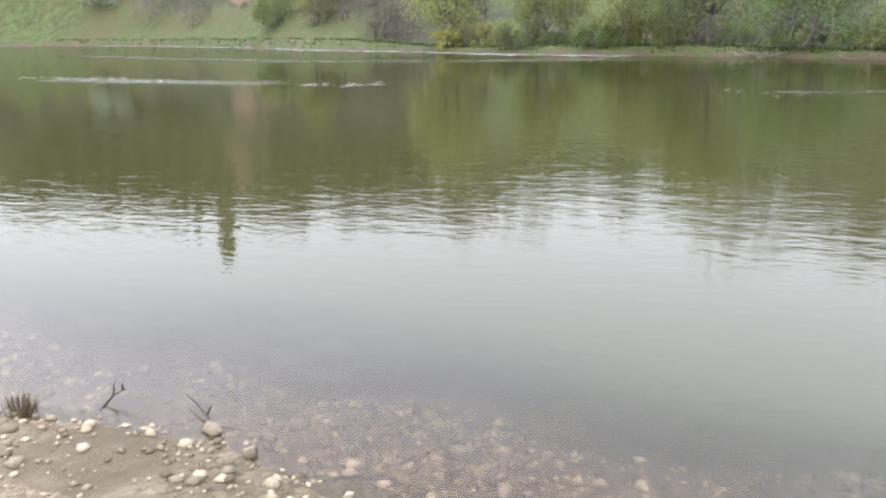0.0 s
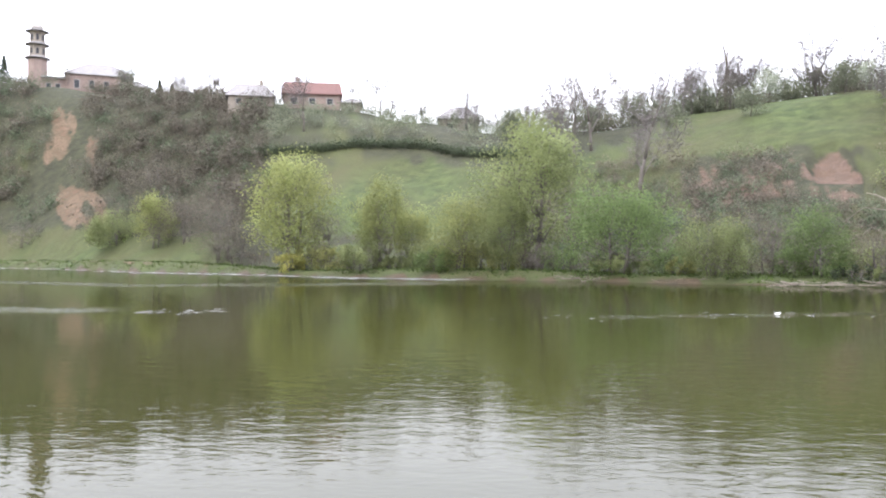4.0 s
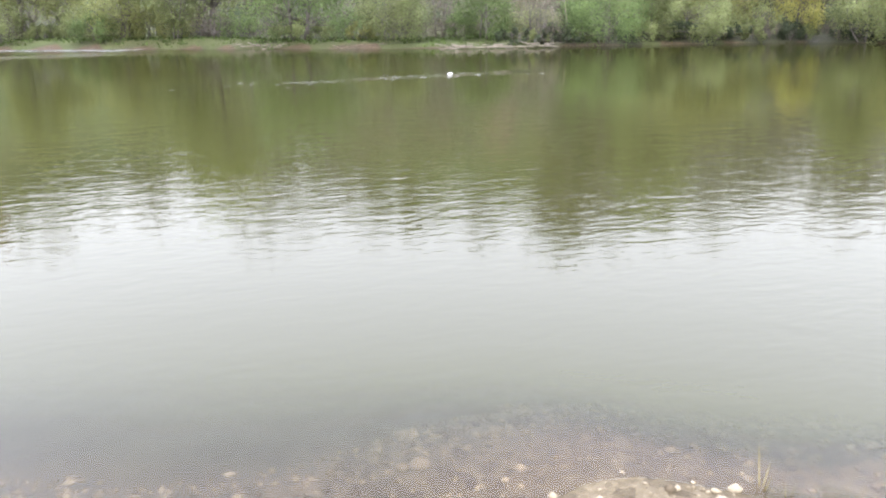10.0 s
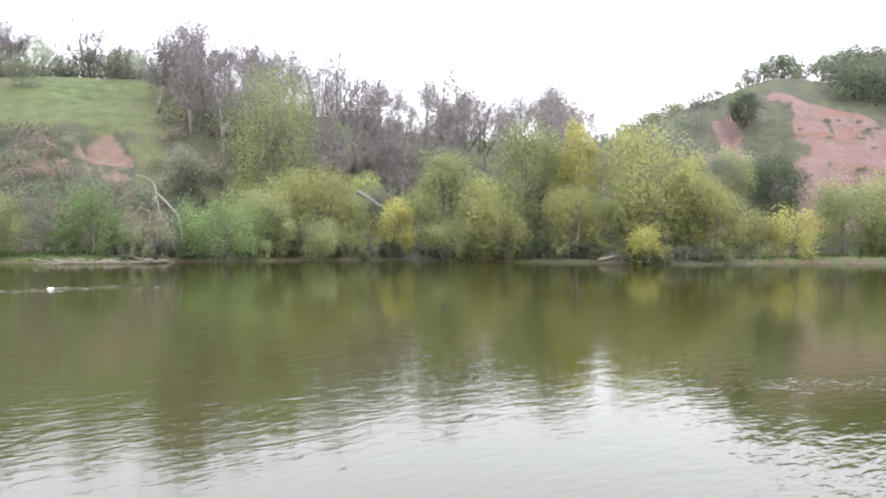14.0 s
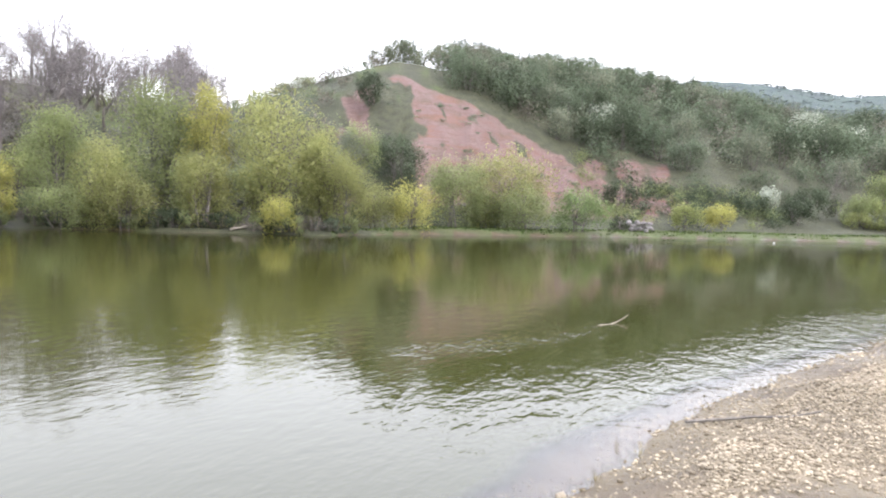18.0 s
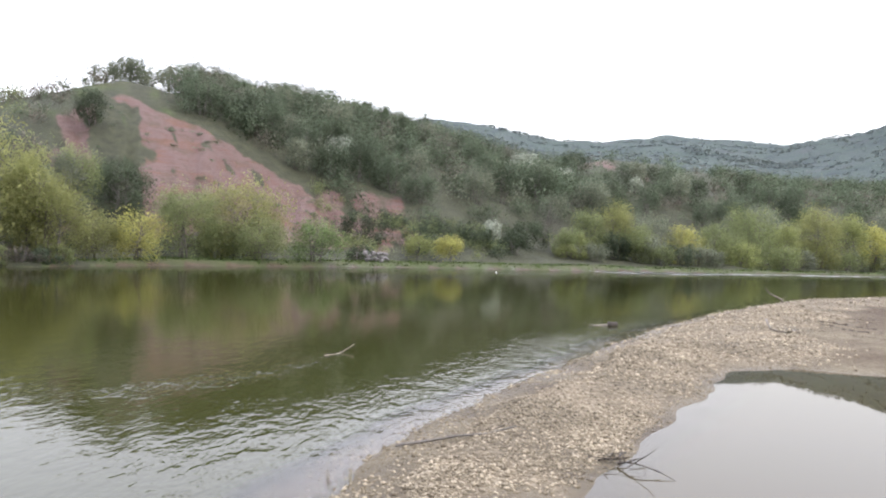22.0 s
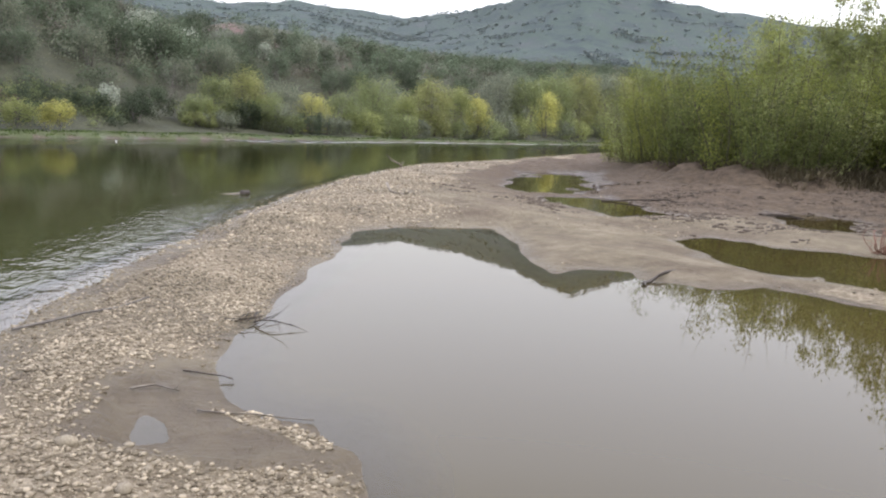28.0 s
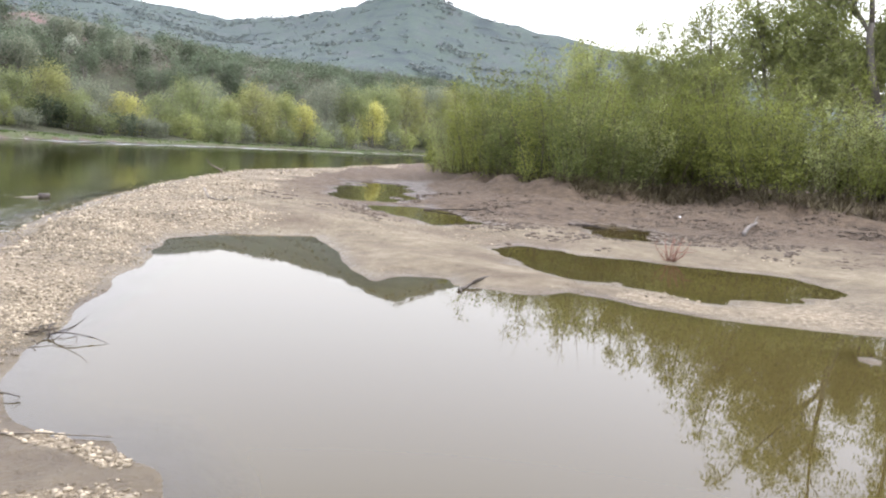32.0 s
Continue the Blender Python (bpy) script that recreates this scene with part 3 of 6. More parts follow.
    clay = np.maximum(clay, smooth((0.9 - np.hypot(bw + 107.3, (ew - 4.0) * 1.6)) / 0.4) * (d > d2 + 30) * (d < d3 + 20))
    clay = np.where(d < f - 2, 0, clay)
    z = z - 1.3 * scarp * smooth((d - f) / 8)
    gravel = np.where(landside, smooth((wet + 0.02) / 0.28) * (1 - up) * smooth((9.5 + 3 * n1 + 0.55 * x + y) / 3) * np.where(x > 7, smooth((4.9 - s + 1.0 * n2) / 1.6), 1) * (0.74 + 0.5 * wobble(x, y, 1.7, 20)), 0)
    gravel = np.where((s > -2.5) & (s < 0.6 + 0.25 * wobble(x, y, 0.7, 34)) & landside, np.where(x > 3.5, 0.26 + 0.3 * wobble(x, y, 0.5, 35), np.where(s > 0, 0.5 + 0.4 * wobble(x, y, 0.6, 20), 0.7)), gravel)
    mud = np.where(landside | (d < f), 1.0, smooth((0.3 - e) / 0.45))
    # bearings -20 to -66: scrub tone also darkens the bank for crown shade
    scrub = np.where(d > f + 6 - 5.6 * smooth((-19 - b) / 3) * smooth((b + 66) / 3), np.clip(0.40 + 0.6 * wobble(x, y, 22, 21) + 0.3 * q2 + smooth((-20 - b) / 5) * smooth((b + 66) / 4) * smooth((f + 9 - d) / 4) + smooth((-24 - b) / 6) * 0.35 + smooth((b - 18) / 5) * 0.75 + smooth((-50 - b) / 4) * 0.35 + smooth((-69 - b) / 3) * smooth((d - d2) / 4) + smooth((-74 - b) / 3), 0, 1), 0)
    meadow = smooth((24 - b) / 4) * smooth((b - 0.5) / 4) * smooth((el - 1.2) / 1.0) * smooth((6.4 - el) / 0.8) + smooth((-7 - b) / 3) * smooth((b + 25) / 2) * smooth((el - 6.8) / 0.5)
    scrub = np.maximum(np.clip(scrub - meadow - 1.6 * smooth((b - 21) / 4) * smooth((f + 19 - d) / 5), 0, 1), earth)
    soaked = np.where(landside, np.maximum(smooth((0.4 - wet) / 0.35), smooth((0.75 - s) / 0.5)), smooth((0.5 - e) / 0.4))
    ochre = smooth((b + 6) / 10) + 0.55 * smooth((b + 40) / 4) * smooth((-6 - b) / 4)
    # the sixth value fades the painted haze in with distance
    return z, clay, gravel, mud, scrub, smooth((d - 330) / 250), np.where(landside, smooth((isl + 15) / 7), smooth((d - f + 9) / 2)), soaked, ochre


def height(x, y):
    return float(terrain(np.array([x]), np.array([y]))[0][0])


def heights(x, y):
    return terrain(np.array(x), np.array(y))[0]


def mesh_from(name, verts, faces, mat=None, shade=True, normals=None):
    me = bpy.data.meshes.new(name)
    if isinstance(faces, list):
        me.from_pydata(verts if isinstance(verts, list) else verts.tolist(), [], faces)
    else:
        n, k = faces.shape
        me.vertices.add(len(verts))
        me.vertices.foreach_set("co", np.asarray(verts, np.float32).ravel())
        me.loops.add(n * k)
        me.loops.foreach_set("vertex_index", np.asarray(faces, np.int32).ravel())
        me.polygons.add(n)
        me.polygons.foreach_set("loop_start", np.arange(0, n * k, k, dtype=np.int32))
        me.update(calc_edges=True)
    if mat:
        me.materials.append(mat)
    if shade or normals is not None:
        me.shade_smooth()
    if normals is not None:                     # soft crown shading: leaves share the light of their clump
        at = me.attributes.new("custom_normal", "FLOAT_VECTOR", "POINT")
        at.data.foreach_set("vector", np.asarray(normals, np.float32).ravel())
    return me


def part(name, me, parent, label=""):
    ob = new(name, me)
    ob.parent = parent
    return tagged(ob, label) if label else ob


def polar_sheet(name, inner, outer, ratio, step):
    cols = list(np.arange(-154, 58, step)) + list(np.arange(58, 206, 4.0))
    rings = [inner]
    while rings[-1] < outer:
        rings.append(rings[-1] * (ratio if rings[-1] < 40 else 1.032))
    a, r = np.radians(np.array(cols)), np.array(rings)
    x, y = np.outer(r, -np.sin(a)), np.outer(r, np.cos(a))
    nc, nr = len(cols), len(rings)
    i, j = np.meshgrid(np.arange(nr - 1), np.arange(nc), indexing="ij")
    k = (j + 1) % nc
    faces = np.stack([i * nc + j, (i + 1) * nc + j, (i + 1) * nc + k, i * nc + k], -1).reshape(-1, 4)
    return x.ravel(), y.ravel(), faces, nc


def add_mask(me, name, values):
    at = me.attributes.new(name, "FLOAT", "POINT")
    at.data.foreach_set("value", np.asarray(values, np.float32))


def build_ground():
    x, y, faces, nc = polar_sheet("ground", 0.5, 3200, 1.017, 0.4)
    z, clay, gravel, mud, scrub, distance_haze, trodden, soaked, ochre = terrain(x, y)
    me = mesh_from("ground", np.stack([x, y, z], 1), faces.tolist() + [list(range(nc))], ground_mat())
    for k, v in (("clay", clay), ("gravel", gravel), ("mud", mud), ("scrub", scrub), ("distance_haze", distance_haze), ("trodden", trodden), ("soaked", soaked), ("ochre", ochre)):
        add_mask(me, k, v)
    return tagged(new("ground", me), "gravel bar, muddy pools, grassy river bank and clay hills beyond", "ground", kind="structure")


def build_water():
    x, y, faces, nc = polar_sheet("water", 1.5, 900, 1.032, 0.6)
    z = terrain(x, y)[0]
    me = mesh_from("water", np.stack([x, y, 0 * z], 1), faces, water_mat())
    s = -signed(x, y, SHORE_LOOP)
    pool = np.minimum(signed(x, y, POOL), 3)
    river = smooth((0.1 - s) / np.where(x > 4, 0.35, 2.0))
    depth = np.where(s < 0, smooth((-z - 0.02) / (0.31 - 0.19 * smooth((x + 0.8) / 3))), 0.65 + 0.35 * smooth((-z - 0.002) / 0.06))
    add_mask(me, "depth", depth)
    add_mask(me, "pool", s > 0)
    lively = 0 * s
    for pts, wide, force in RIFFLES:
        lively = np.maximum(lively, force * np.exp(-(line_distance(x, y, pts) / wide) ** 2))
    d = np.hypot(x, y)
    open_water = (0.35 + 0.65 * smooth((d - 4.5) / 4)) * (1 - 0.5 * smooth((d - 13) / 9))
    add_mask(me, "ripple", 0.006 + 0.22 * river * open_water + lively * (s < 0))
    tagged(new("water", me), "calm green-brown river water with wind ripples", "water", kind="structure")


GROUND = build_ground()
build_water()


# ---- plants ----
LEAF = {"green": LEAF_GREEN, "fresh": LEAF_FRESH, "yellow": LEAF_YELLOW, "lime": LEAF_LIME, "lime2": LEAF_OLIVE, "mixed": LEAF_OLIVE,
        "dark": LEAF_DARK, "wood": LEAF_WOOD, "grey": LEAF_GREY, "pale": PALE_TWIGS, "blossom": BLOSSOM, "twigs": TWIGS}
LOOKS = {"green": ("willow_tree", "grey-green willow in young leaf on the river bank", "tree"),
         "fresh": ("willow_bush", "dense fresh green willow bush at the water's edge", "bush"),
         "yellow": ("yellow_willow", "yellow-flowering willow among green trees on the bank", "tree"),
         "lime": ("young_willow", "light yellow-green young willow on the grassy bank", "tree"),
         "lime2": ("large_willow", "large olive-green willow with yellowish crown by the river", "tree"),
         "mixed": ("flowering_willow", "green willow bush with yellow catkins on the bank", "bush"),
         "dark": ("dark_bush", "dark green bush below the cliff, also standing for shade along the bank", "bush"),
         "wood": ("hillside_tree", "mid-green tree in young leaf in the hillside wood", "tree"),
         "grey": ("poplar", "pale grey-green poplar coming into leaf", "tree"),
         "pale": ("budding_tree", "pale greyish budding shrub not yet in leaf", "bush"),
         "blossom": ("blossoming_tree", "white blossoming fruit tree on the hillside", "tree"),
         "twigs": ("bare_shrub", "brown leafless shrub of dense twigs on the bank", "bush")}


def tubes(paths, sides=5):
    """Tapered round limbs: each path is a list of (point, radius)."""
    vs, fs = [], []
    for path in paths:
        n = sides if path[0][1] > 0.04 else 3
        base = len(vs)
        for i, (p, r) in enumerate(path):
            q = path[min(i + 1, len(path) - 1)][0] - path[max(i - 1, 0)][0]
            q = q.normalized() if q.length > 1e-6 else Vector((0, 0, 1))
            u = q.cross(Vector((0.3, 0.9, 0.1))).normalized()
            w = q.cross(u)
            for k in range(n):
                a = 6.2832 * k / n
                c = p + (u * math.cos(a) + w * math.sin(a)) * r
                vs.append((c.x, c.y, c.z))
        for i in range(len(path) - 1):
            for k in range(n):
                a, c = base + i * n + k, base + i * n + (k + 1) % n
                fs.append((a, c, c + n, a + n))
        fs.append(tuple(base + (len(path) - 1) * n + k for k in range(n)))
        fs.append(tuple(base + k for k in range(n))[::-1])
    return vs, fs


def leaf_quads(c, size, rng, droop=0.0, slim=0.55, tri=False):
    """One small leaf or leaf spray at every centre: a rhomb, or one triangle where it stays far off."""
    n = len(c)
    a = rng.normal(size=(n, 3))
    a[:, 2] = a[:, 2] * (0.7 if droop == 0 else 0.5) - droop
    a /= np.linalg.norm(a, axis=1)[:, None]
    b = np.cross(a, rng.normal(size=(n, 3)))
    b /= np.linalg.norm(b, axis=1)[:, None] + 1e-9
    s = size * rng.uniform(0.6, 1.35, n)[:, None]
    if tri:
        v = np.stack([c - a * s * 0.6, c + (a * 0.45 + b * slim * 0.75) * s, c + (a * 0.45 - b * slim * 0.75) * s], 1).reshape(-1, 3)
        return v, np.arange(3 * n).reshape(n, 3)
    v = np.stack([c - a * s * 0.5, c + b * s * slim * 0.5, c + a * s * 0.5, c - b * s * slim * 0.5], 1).reshape(-1, 3)
    return v, np.arange(4 * n).reshape(n, 4)


def soften(v, f, out):
    """Turn each leaf's face to its clump's outward direction; gives the vertices and their normals."""
    k = f.shape[1]
    out = out / (np.linalg.norm(out, axis=1)[:, None] + 1e-9)
    w = v.reshape(-1, k, 3).copy()
    g = np.cross(w[:, 1] - w[:, 0], w[:, k - 1] - w[:, 0])
    back = np.sum(g * out, 1) < 0
    w[back] = w[back][:, ::-1]
    return w.reshape(-1, 3), np.repeat(out, k, 0)


def bent(rng, p, q, r0, r1, sag=0.12, n=4):
    """A limb from p to q, thinning from r0 to r1, with a crook."""
    d = (q - p)
    off = Vector(rng.normal(size=3)) * d.length * sag
    return [(p + d * t + off * math.sin(math.pi * t) + Vector((0, 0, d.length * 0.08 * math.sin(math.pi * t))), r0 + (r1 - r0) * t) for t in [i / n for i in range(n + 1)]]


def leafy(kind, x, y, h, w, seed, stem=0.0, density=1.0, leaf=None, z=None, sag=0.0, stems=None):
    """A tree or bush in leaf: stems and limbs, and a crown of many small leaf sprays in uneven clumps."""
    rng = np.random.RandomState(seed)
    name, label, cat = LOOKS[kind]
    d = math.hypot(x, y)
    size = leaf or (0.036 + 0.00104 * d)
    root = tagged(new(name), label, cat, group="trees and bushes by the river")
    root.location = (x, y, (height(x, y) if z is None else z) - 0.05)
    nclump = int(np.clip(10 + 3.2 * w * h / (1 + 0.05 * w * h), 10, 70))
    t = rng.uniform(0.0, 1, nclump) ** 0.8
    t[0] = 1.0
    th = rng.uniform(0, 6.283, nclump)
    prof = np.sqrt(np.clip(1 - ((t - 0.46) / 0.58) ** 2, 0.10, 1)) * (0.85 + 0.3 * rng.rand(nclump))
    rad = w / 2 * prof * np.sqrt(rng.uniform(0.3, 1, nclump)) * 0.80
    cx, cy = rad * np.cos(th), rad * np.sin(th)
    cz = h * (stem + (1 - stem) * (0.06 + 0.86 * t))
    cr = (0.12 + 0.15 * rng.rand(nclump)) * min(w, h) * (0.85 + 0.3 * prof)
    cz = np.minimum(cz, h - cr * rng.uniform(0.7, 1.9, nclump))
    cz[0] = h - cr[0] * 0.8
    paths = []
    ns = stems or (1 if stem > 0.12 else 3)
    for k in range(ns):
        a = 6.283 * k / ns + rng.rand()
        foot = Vector((math.cos(a), math.sin(a), 0)) * (0.0 if ns == 1 else w * 0.06)
        top = Vector((rng.normal() * w * 0.07 + math.cos(a) * w * 0.12 * (ns > 1), rng.normal() * w * 0.07 + math.sin(a) * w * 0.12 * (ns > 1), h * 0.78))
        tr = bent(rng, foot, top, 0.011 * h + 0.02, 0.012, 0.05, 6)
        vs, fs = tubes([tr], 6)
        part("trunk", mesh_from("trunk", vs, fs, BARK), root)
        for i in range(nclump):
            if i % ns == k and (d < 90 or i % 3 == 0):
                b = tr[min(5, max(1, int(cz[i] / h * 5.5 - 0.6)))]
                paths.append(bent(rng, b[0], Vector((cx[i], cy[i], cz[i])), max(b[1] * 0.5, 0.012), 0.006, 0.1, 2))
    vs, fs = tubes(paths, 4)
    tagged(part("branchwork", mesh_from("branchwork", vs, fs, BARK), root), kind="stuff")
    area = w * h * 0.8
    size = max(size, math.sqrt(density * 4.5 * area / 12500))
    n = int(density * 4.5 * area / size ** 2)
    pick = rng.choice(nclump, n, p=cr ** 2 / np.sum(cr ** 2))
    u = rng.normal(size=(n, 3))
    u /= np.linalg.norm(u, axis=1)[:, None]
    u *= (rng.rand(n) ** 0.5 * np.where(rng.rand(n) < 0.10, 1.28, 1.0))[:, None] * cr[pick][:, None] * np.array([0.9, 0.9, 1.2])
    c = np.stack([cx[pick], cy[pick], cz[pick]], 1) + u
    if sag:
        c[:, 2] -= sag * rng.rand(n) ** 2 * h
    c[:, 2] = np.clip(c[:, 2], -0.35 if stem < 0.12 else h * stem * 0.4, None)
    v, f = leaf_quads(c, size, rng, 0.35 if sag else 0.0, 0.25 if kind in ("twigs", "pale") else 0.7, True)
    out = u / cr[pick][:, None] * 0.55 + np.stack([c[:, 0] * 2 / w, c[:, 1] * 2 / w, c[:, 2] / h - 0.25], 1) * 0.55 + rng.normal(size=(n, 3)) * 0.22
    v, nrm = soften(v, f, out)
    tagged(part("crown", mesh_from("crown", v, f, LEAF[kind], False, nrm), root), kind="stuff")
    return root


def bare_paths(rng, h, spread, levels=5, lean=0.0):
    paths = []

    def grow(p, d, length, r, level):
        q = p + d * length
        tip = r * 0.66
        limb = bent(rng, p, q, r, tip, 0.06, 3 if level < 3 else 2)
        paths.append(limb)
        if level >= levels:
            return
        for k in range(3 if level < 3 else 2):
            a = rng.uniform(0, 6.283)
            turn = spread * (0.25 if k == 0 else rng.uniform(0.7, 1.4))
            nd = (d + Vector((math.cos(a), math.sin(a), 0.1)) * turn + Vector((0, 0, 0.12))).normalized()
            at = 1.0 if k == 0 else rng.uniform(0.45, 0.95)
            grow(p + (q - p) * at, nd, length * (rng.uniform(0.72, 0.9) if k == 0 else rng.uniform(0.5, 0.8)), tip * (0.95 if k == 0 else rng.uniform(0.5, 0.75)), level + 1)

    grow(Vector((0, 0, 0)), Vector((lean, lean * 0.4, 1)).normalized(), h * 0.24, h * 0.017, 0)
    return paths


BARE = []


def bare_models():
    for k in range(5):
        rng = np.random.RandomState(40 + k)
        p = bare_paths(rng, 10.0, (0.75, 0.95, 0.7, 1.1, 0.85)[k], 5, (0, 0.1, -0.05, 0.15, 0)[k])
        top = max(q[0].z for path in p for q in path)
        paths = [[(c * (10.0 / top), r) for c, r in path] for path in p]
        vs, fs = tubes([q for q in paths if q[0][1] >= 0.028], 6)
        root = tagged(new("bare_tree"), "leafless grey-brown tree on the hillside", "tree", group="bare trees on the hill")
        part("trunk", mesh_from("trunk", vs, fs, BARK), root)
        vs, fs = tubes([[(c, max(r, 0.016)) for c, r in q] for q in paths if q[0][1] < 0.028], 3)
        tagged(part("branchwork", mesh_from("branchwork", vs, fs, TWIG_BARK), root), kind="stuff")
        tips = np.array([q[-1][0] for q in paths if q[0][1] < 0.05])
        c = np.repeat(tips, 4, 0)
        v, f = leaf_quads(c + rng.normal(size=c.shape) * 0.35, 0.8, rng, -0.4, 0.036, True)
        tagged(part("twigwork", mesh_from("twigwork", v, f, TWIG_HAZE, False), root, "fine bare twigs"), kind="stuff")
        BARE.append(root)


def bare_tree(bearing, d, h, k, turn=0.0, used=set()):
    x, y = place(bearing, d)
    m = pose(x, y, height(x, y) - 0.1, 0, 0, turn * 57.3)
    t = copy_thing(BARE[k % 5], m) if k % 5 in used else BARE[k % 5]
    used.add(k % 5)
    t.matrix_basis = m
    t.scale = (h / 10 * (0.9 + 0.2 * ((k * 7) % 5) / 5),) * 2 + (h / 10,)
    return t


# bank plants: bearing, distance, height, width, kind
BANK_LEFT = [(18.5, 74.8, 10.6, 7.6, "lime"), (12.0, 67.5, 7.4, 4.6, "lime"), (9.9, 71, 4.9, 4.0, "lime"), (6.3, 62.5, 5.6, 5.5, "lime"),
             (13.4, 66.6, 2.4, 4.6, "green"), (8.1, 62.1, 1.8, 3.6, "fresh"), (0.9, 62.2, 11.4, 7.5, "green"), (3.0, 60.5, 5.9, 4.0, "green"),
             (-5.2, 55.6, 5.8, 8.8, "fresh"), (-11.5, 53.1, 3.6, 5.4, "green"), (-18.0, 52.7, 3.9, 4.0, "fresh"), (-14.9, 55.5, 4.2, 4.4, "twigs"),
             (-21.7, 54.3, 2.8, 4.3, "twigs"), (23.3, 86.4, 7.0, 10, "twigs"), (27.7, 100, 6.6, 5, "lime"), (30.4, 110.7, 3.2, 7, "green"), (16.0, 74.3, 5.6, 4.7, "twigs"), (18.6, 73, 1.5, 3.4, "yellow")]
BANK_SLIDE = [(41.3, 164, 5.6, 10, "blossom"), (38.4, 148.4, 5.0, 11, "pale"), (35.8, 134.8, 4.1, 7.5, "pale"), (42.0, 169, 3.5, 8, "green"),
              (30.1, 109, 4.3, 8, "green"), (25.8, 97, 5.7, 8.6, "twigs"), (22.3, 83.6, 4.9, 7.2, "twigs"), (38.1, 160, 3.4, 6, "green"),
              (27.6, 120, 5.5, 11, "twigs"), (31.5, 142, 3.2, 11, "twigs"), (23.3, 104, 5.0, 9.5, "twigs"), (20.5, 96, 4.5, 8, "twigs")]
BANK_MID = [(-26.4, 54.1, 3.6, 5.8, "fresh"), (-28.4, 58.8, 4.4, 3.7, "green"), (-33.6, 60.6, 6.1, 5.5, "mixed"), (-32.5, 56.3, 2.6, 6.6, "green"),
            (-38.8, 59.4, 3.9, 2.9, "yellow"), (-29.9, 71.4, 12.6, 8.6, "green"), (-42.7, 61.7, 7.6, 4.6, "green"), (-44.8, 58.3, 5.4, 4.3, "mixed"),
            (-46.6, 57, 3.5, 4.1, "mixed"), (-48.8, 63.6, 9.8, 6.4, "green"), (-51.9, 61.4, 9.7, 3.4, "yellow"), (-51.6, 57.4, 4.8, 4.0, "mixed"),
            (-56.6, 61.2, 9.6, 7.2, "lime2"), (-56.6, 56.4, 2.4, 2.9, "yellow"), (-59.9, 61, 7.2, 4.0, "lime2"), (-42.6, 57.7, 2.6, 4.8, "green"), (-31.0, 61, 5.6, 4.8, "mixed"), (-29.7, 57.3, 4.2, 3.7, "green")]
BANK_CLIFF = [(-61.0, 60, 5.2, 5.1, "lime2"), (-62.4, 72, 6.4, 4.2, "green"), (-65.1, 78, 4.6, 6.5, "dark"), (-66.4, 64, 3.6, 4.4, "yellow"), (-63.6, 62.5, 3.5, 4, "lime2"),
              (-69.3, 69, 5.6, 5.6, "green"), (-72.9, 74, 7.2, 8.6, "lime2"), (-74.4, 70.7, 3.8, 5.4, "green"), (-78.4, 73, 3.8, 5.7, "fresh"), (-71.6, 71.7, 3.5, 4.1, "green"),
              (-81.5, 80, 1.6, 3.3, "dark"), (-85.7, 85, 3.0, 3.4, "lime"), (-88.2, 87, 3.0, 3.9, "yellow"), (-91.3, 104, 3.4, 2.7, "blossom"), (-92.8, 102, 3.0, 5.6, "dark"), (-89.9, 102, 2.2, 5.6, "dark"),
              (-63.2, 94, 3.6, 4.1, "dark"), (-81.4, 92, 3.2, 4.6, "dark"), (-79.2, 112, 4.5, 6.0, "dark")]
BANK_FAR = [(-93.5, 112, 3.6, 7.5, "dark"), (-95.0, 120, 6.5, 6.6, "pale"), (-96.7, 113, 3.8, 7, "green"), (-98.1, 116, 6.8, 5.6, "green"), (-100.1, 120, 8.4, 6.8, "lime2"),
            (-102.6, 126, 7.4, 7.2, "grey"), (-104.6, 127, 6.0, 6.4, "yellow"), (-106.7, 131, 5.9, 7.4, "green"), (-108.9, 141, 10.4, 9.4, "green"), (-111.2, 150, 8.2, 6.7, "lime"),
            (-113.1, 160, 11, 10, "lime2"), (-114.9, 168, 10.2, 7.5, "lime"), (-116.3, 174, 9.3, 6.2, "yellow"), (-117.9, 190, 15, 11, "grey"), (-119.8, 192, 13.8, 9.6, "green")]
BANK_END = [(-121.3, 204, 11.7, 8, "yellow"), (-121.8, 222, 16.6, 12.6, "green"), (-123.8, 240, 19, 13, "lime2"), (-125.3, 260, 19, 12.5, "grey"), (-126.5, 265, 19.6, 14.6, "lime2"),
            (-128.0, 288, 22, 15, "green"), (-129.5, 310, 22, 16, "grey"), (-101.4, 119, 5.2, 6.9, "green"), (-110.4, 160, 8.5, 8.4, "grey"), (-107.7, 150, 7, 7.9, "grey"),
            (-93.3, 172, 6.5, 8.5, "blossom"), (-96.1, 182, 4.5, 5.2, "blossom"), (-101.2, 200, 4.5, 4, "blossom"), (-80.0, 122, 4.2, 5, "blossom"), (-94.6, 176, 5, 6.6, "grey")]


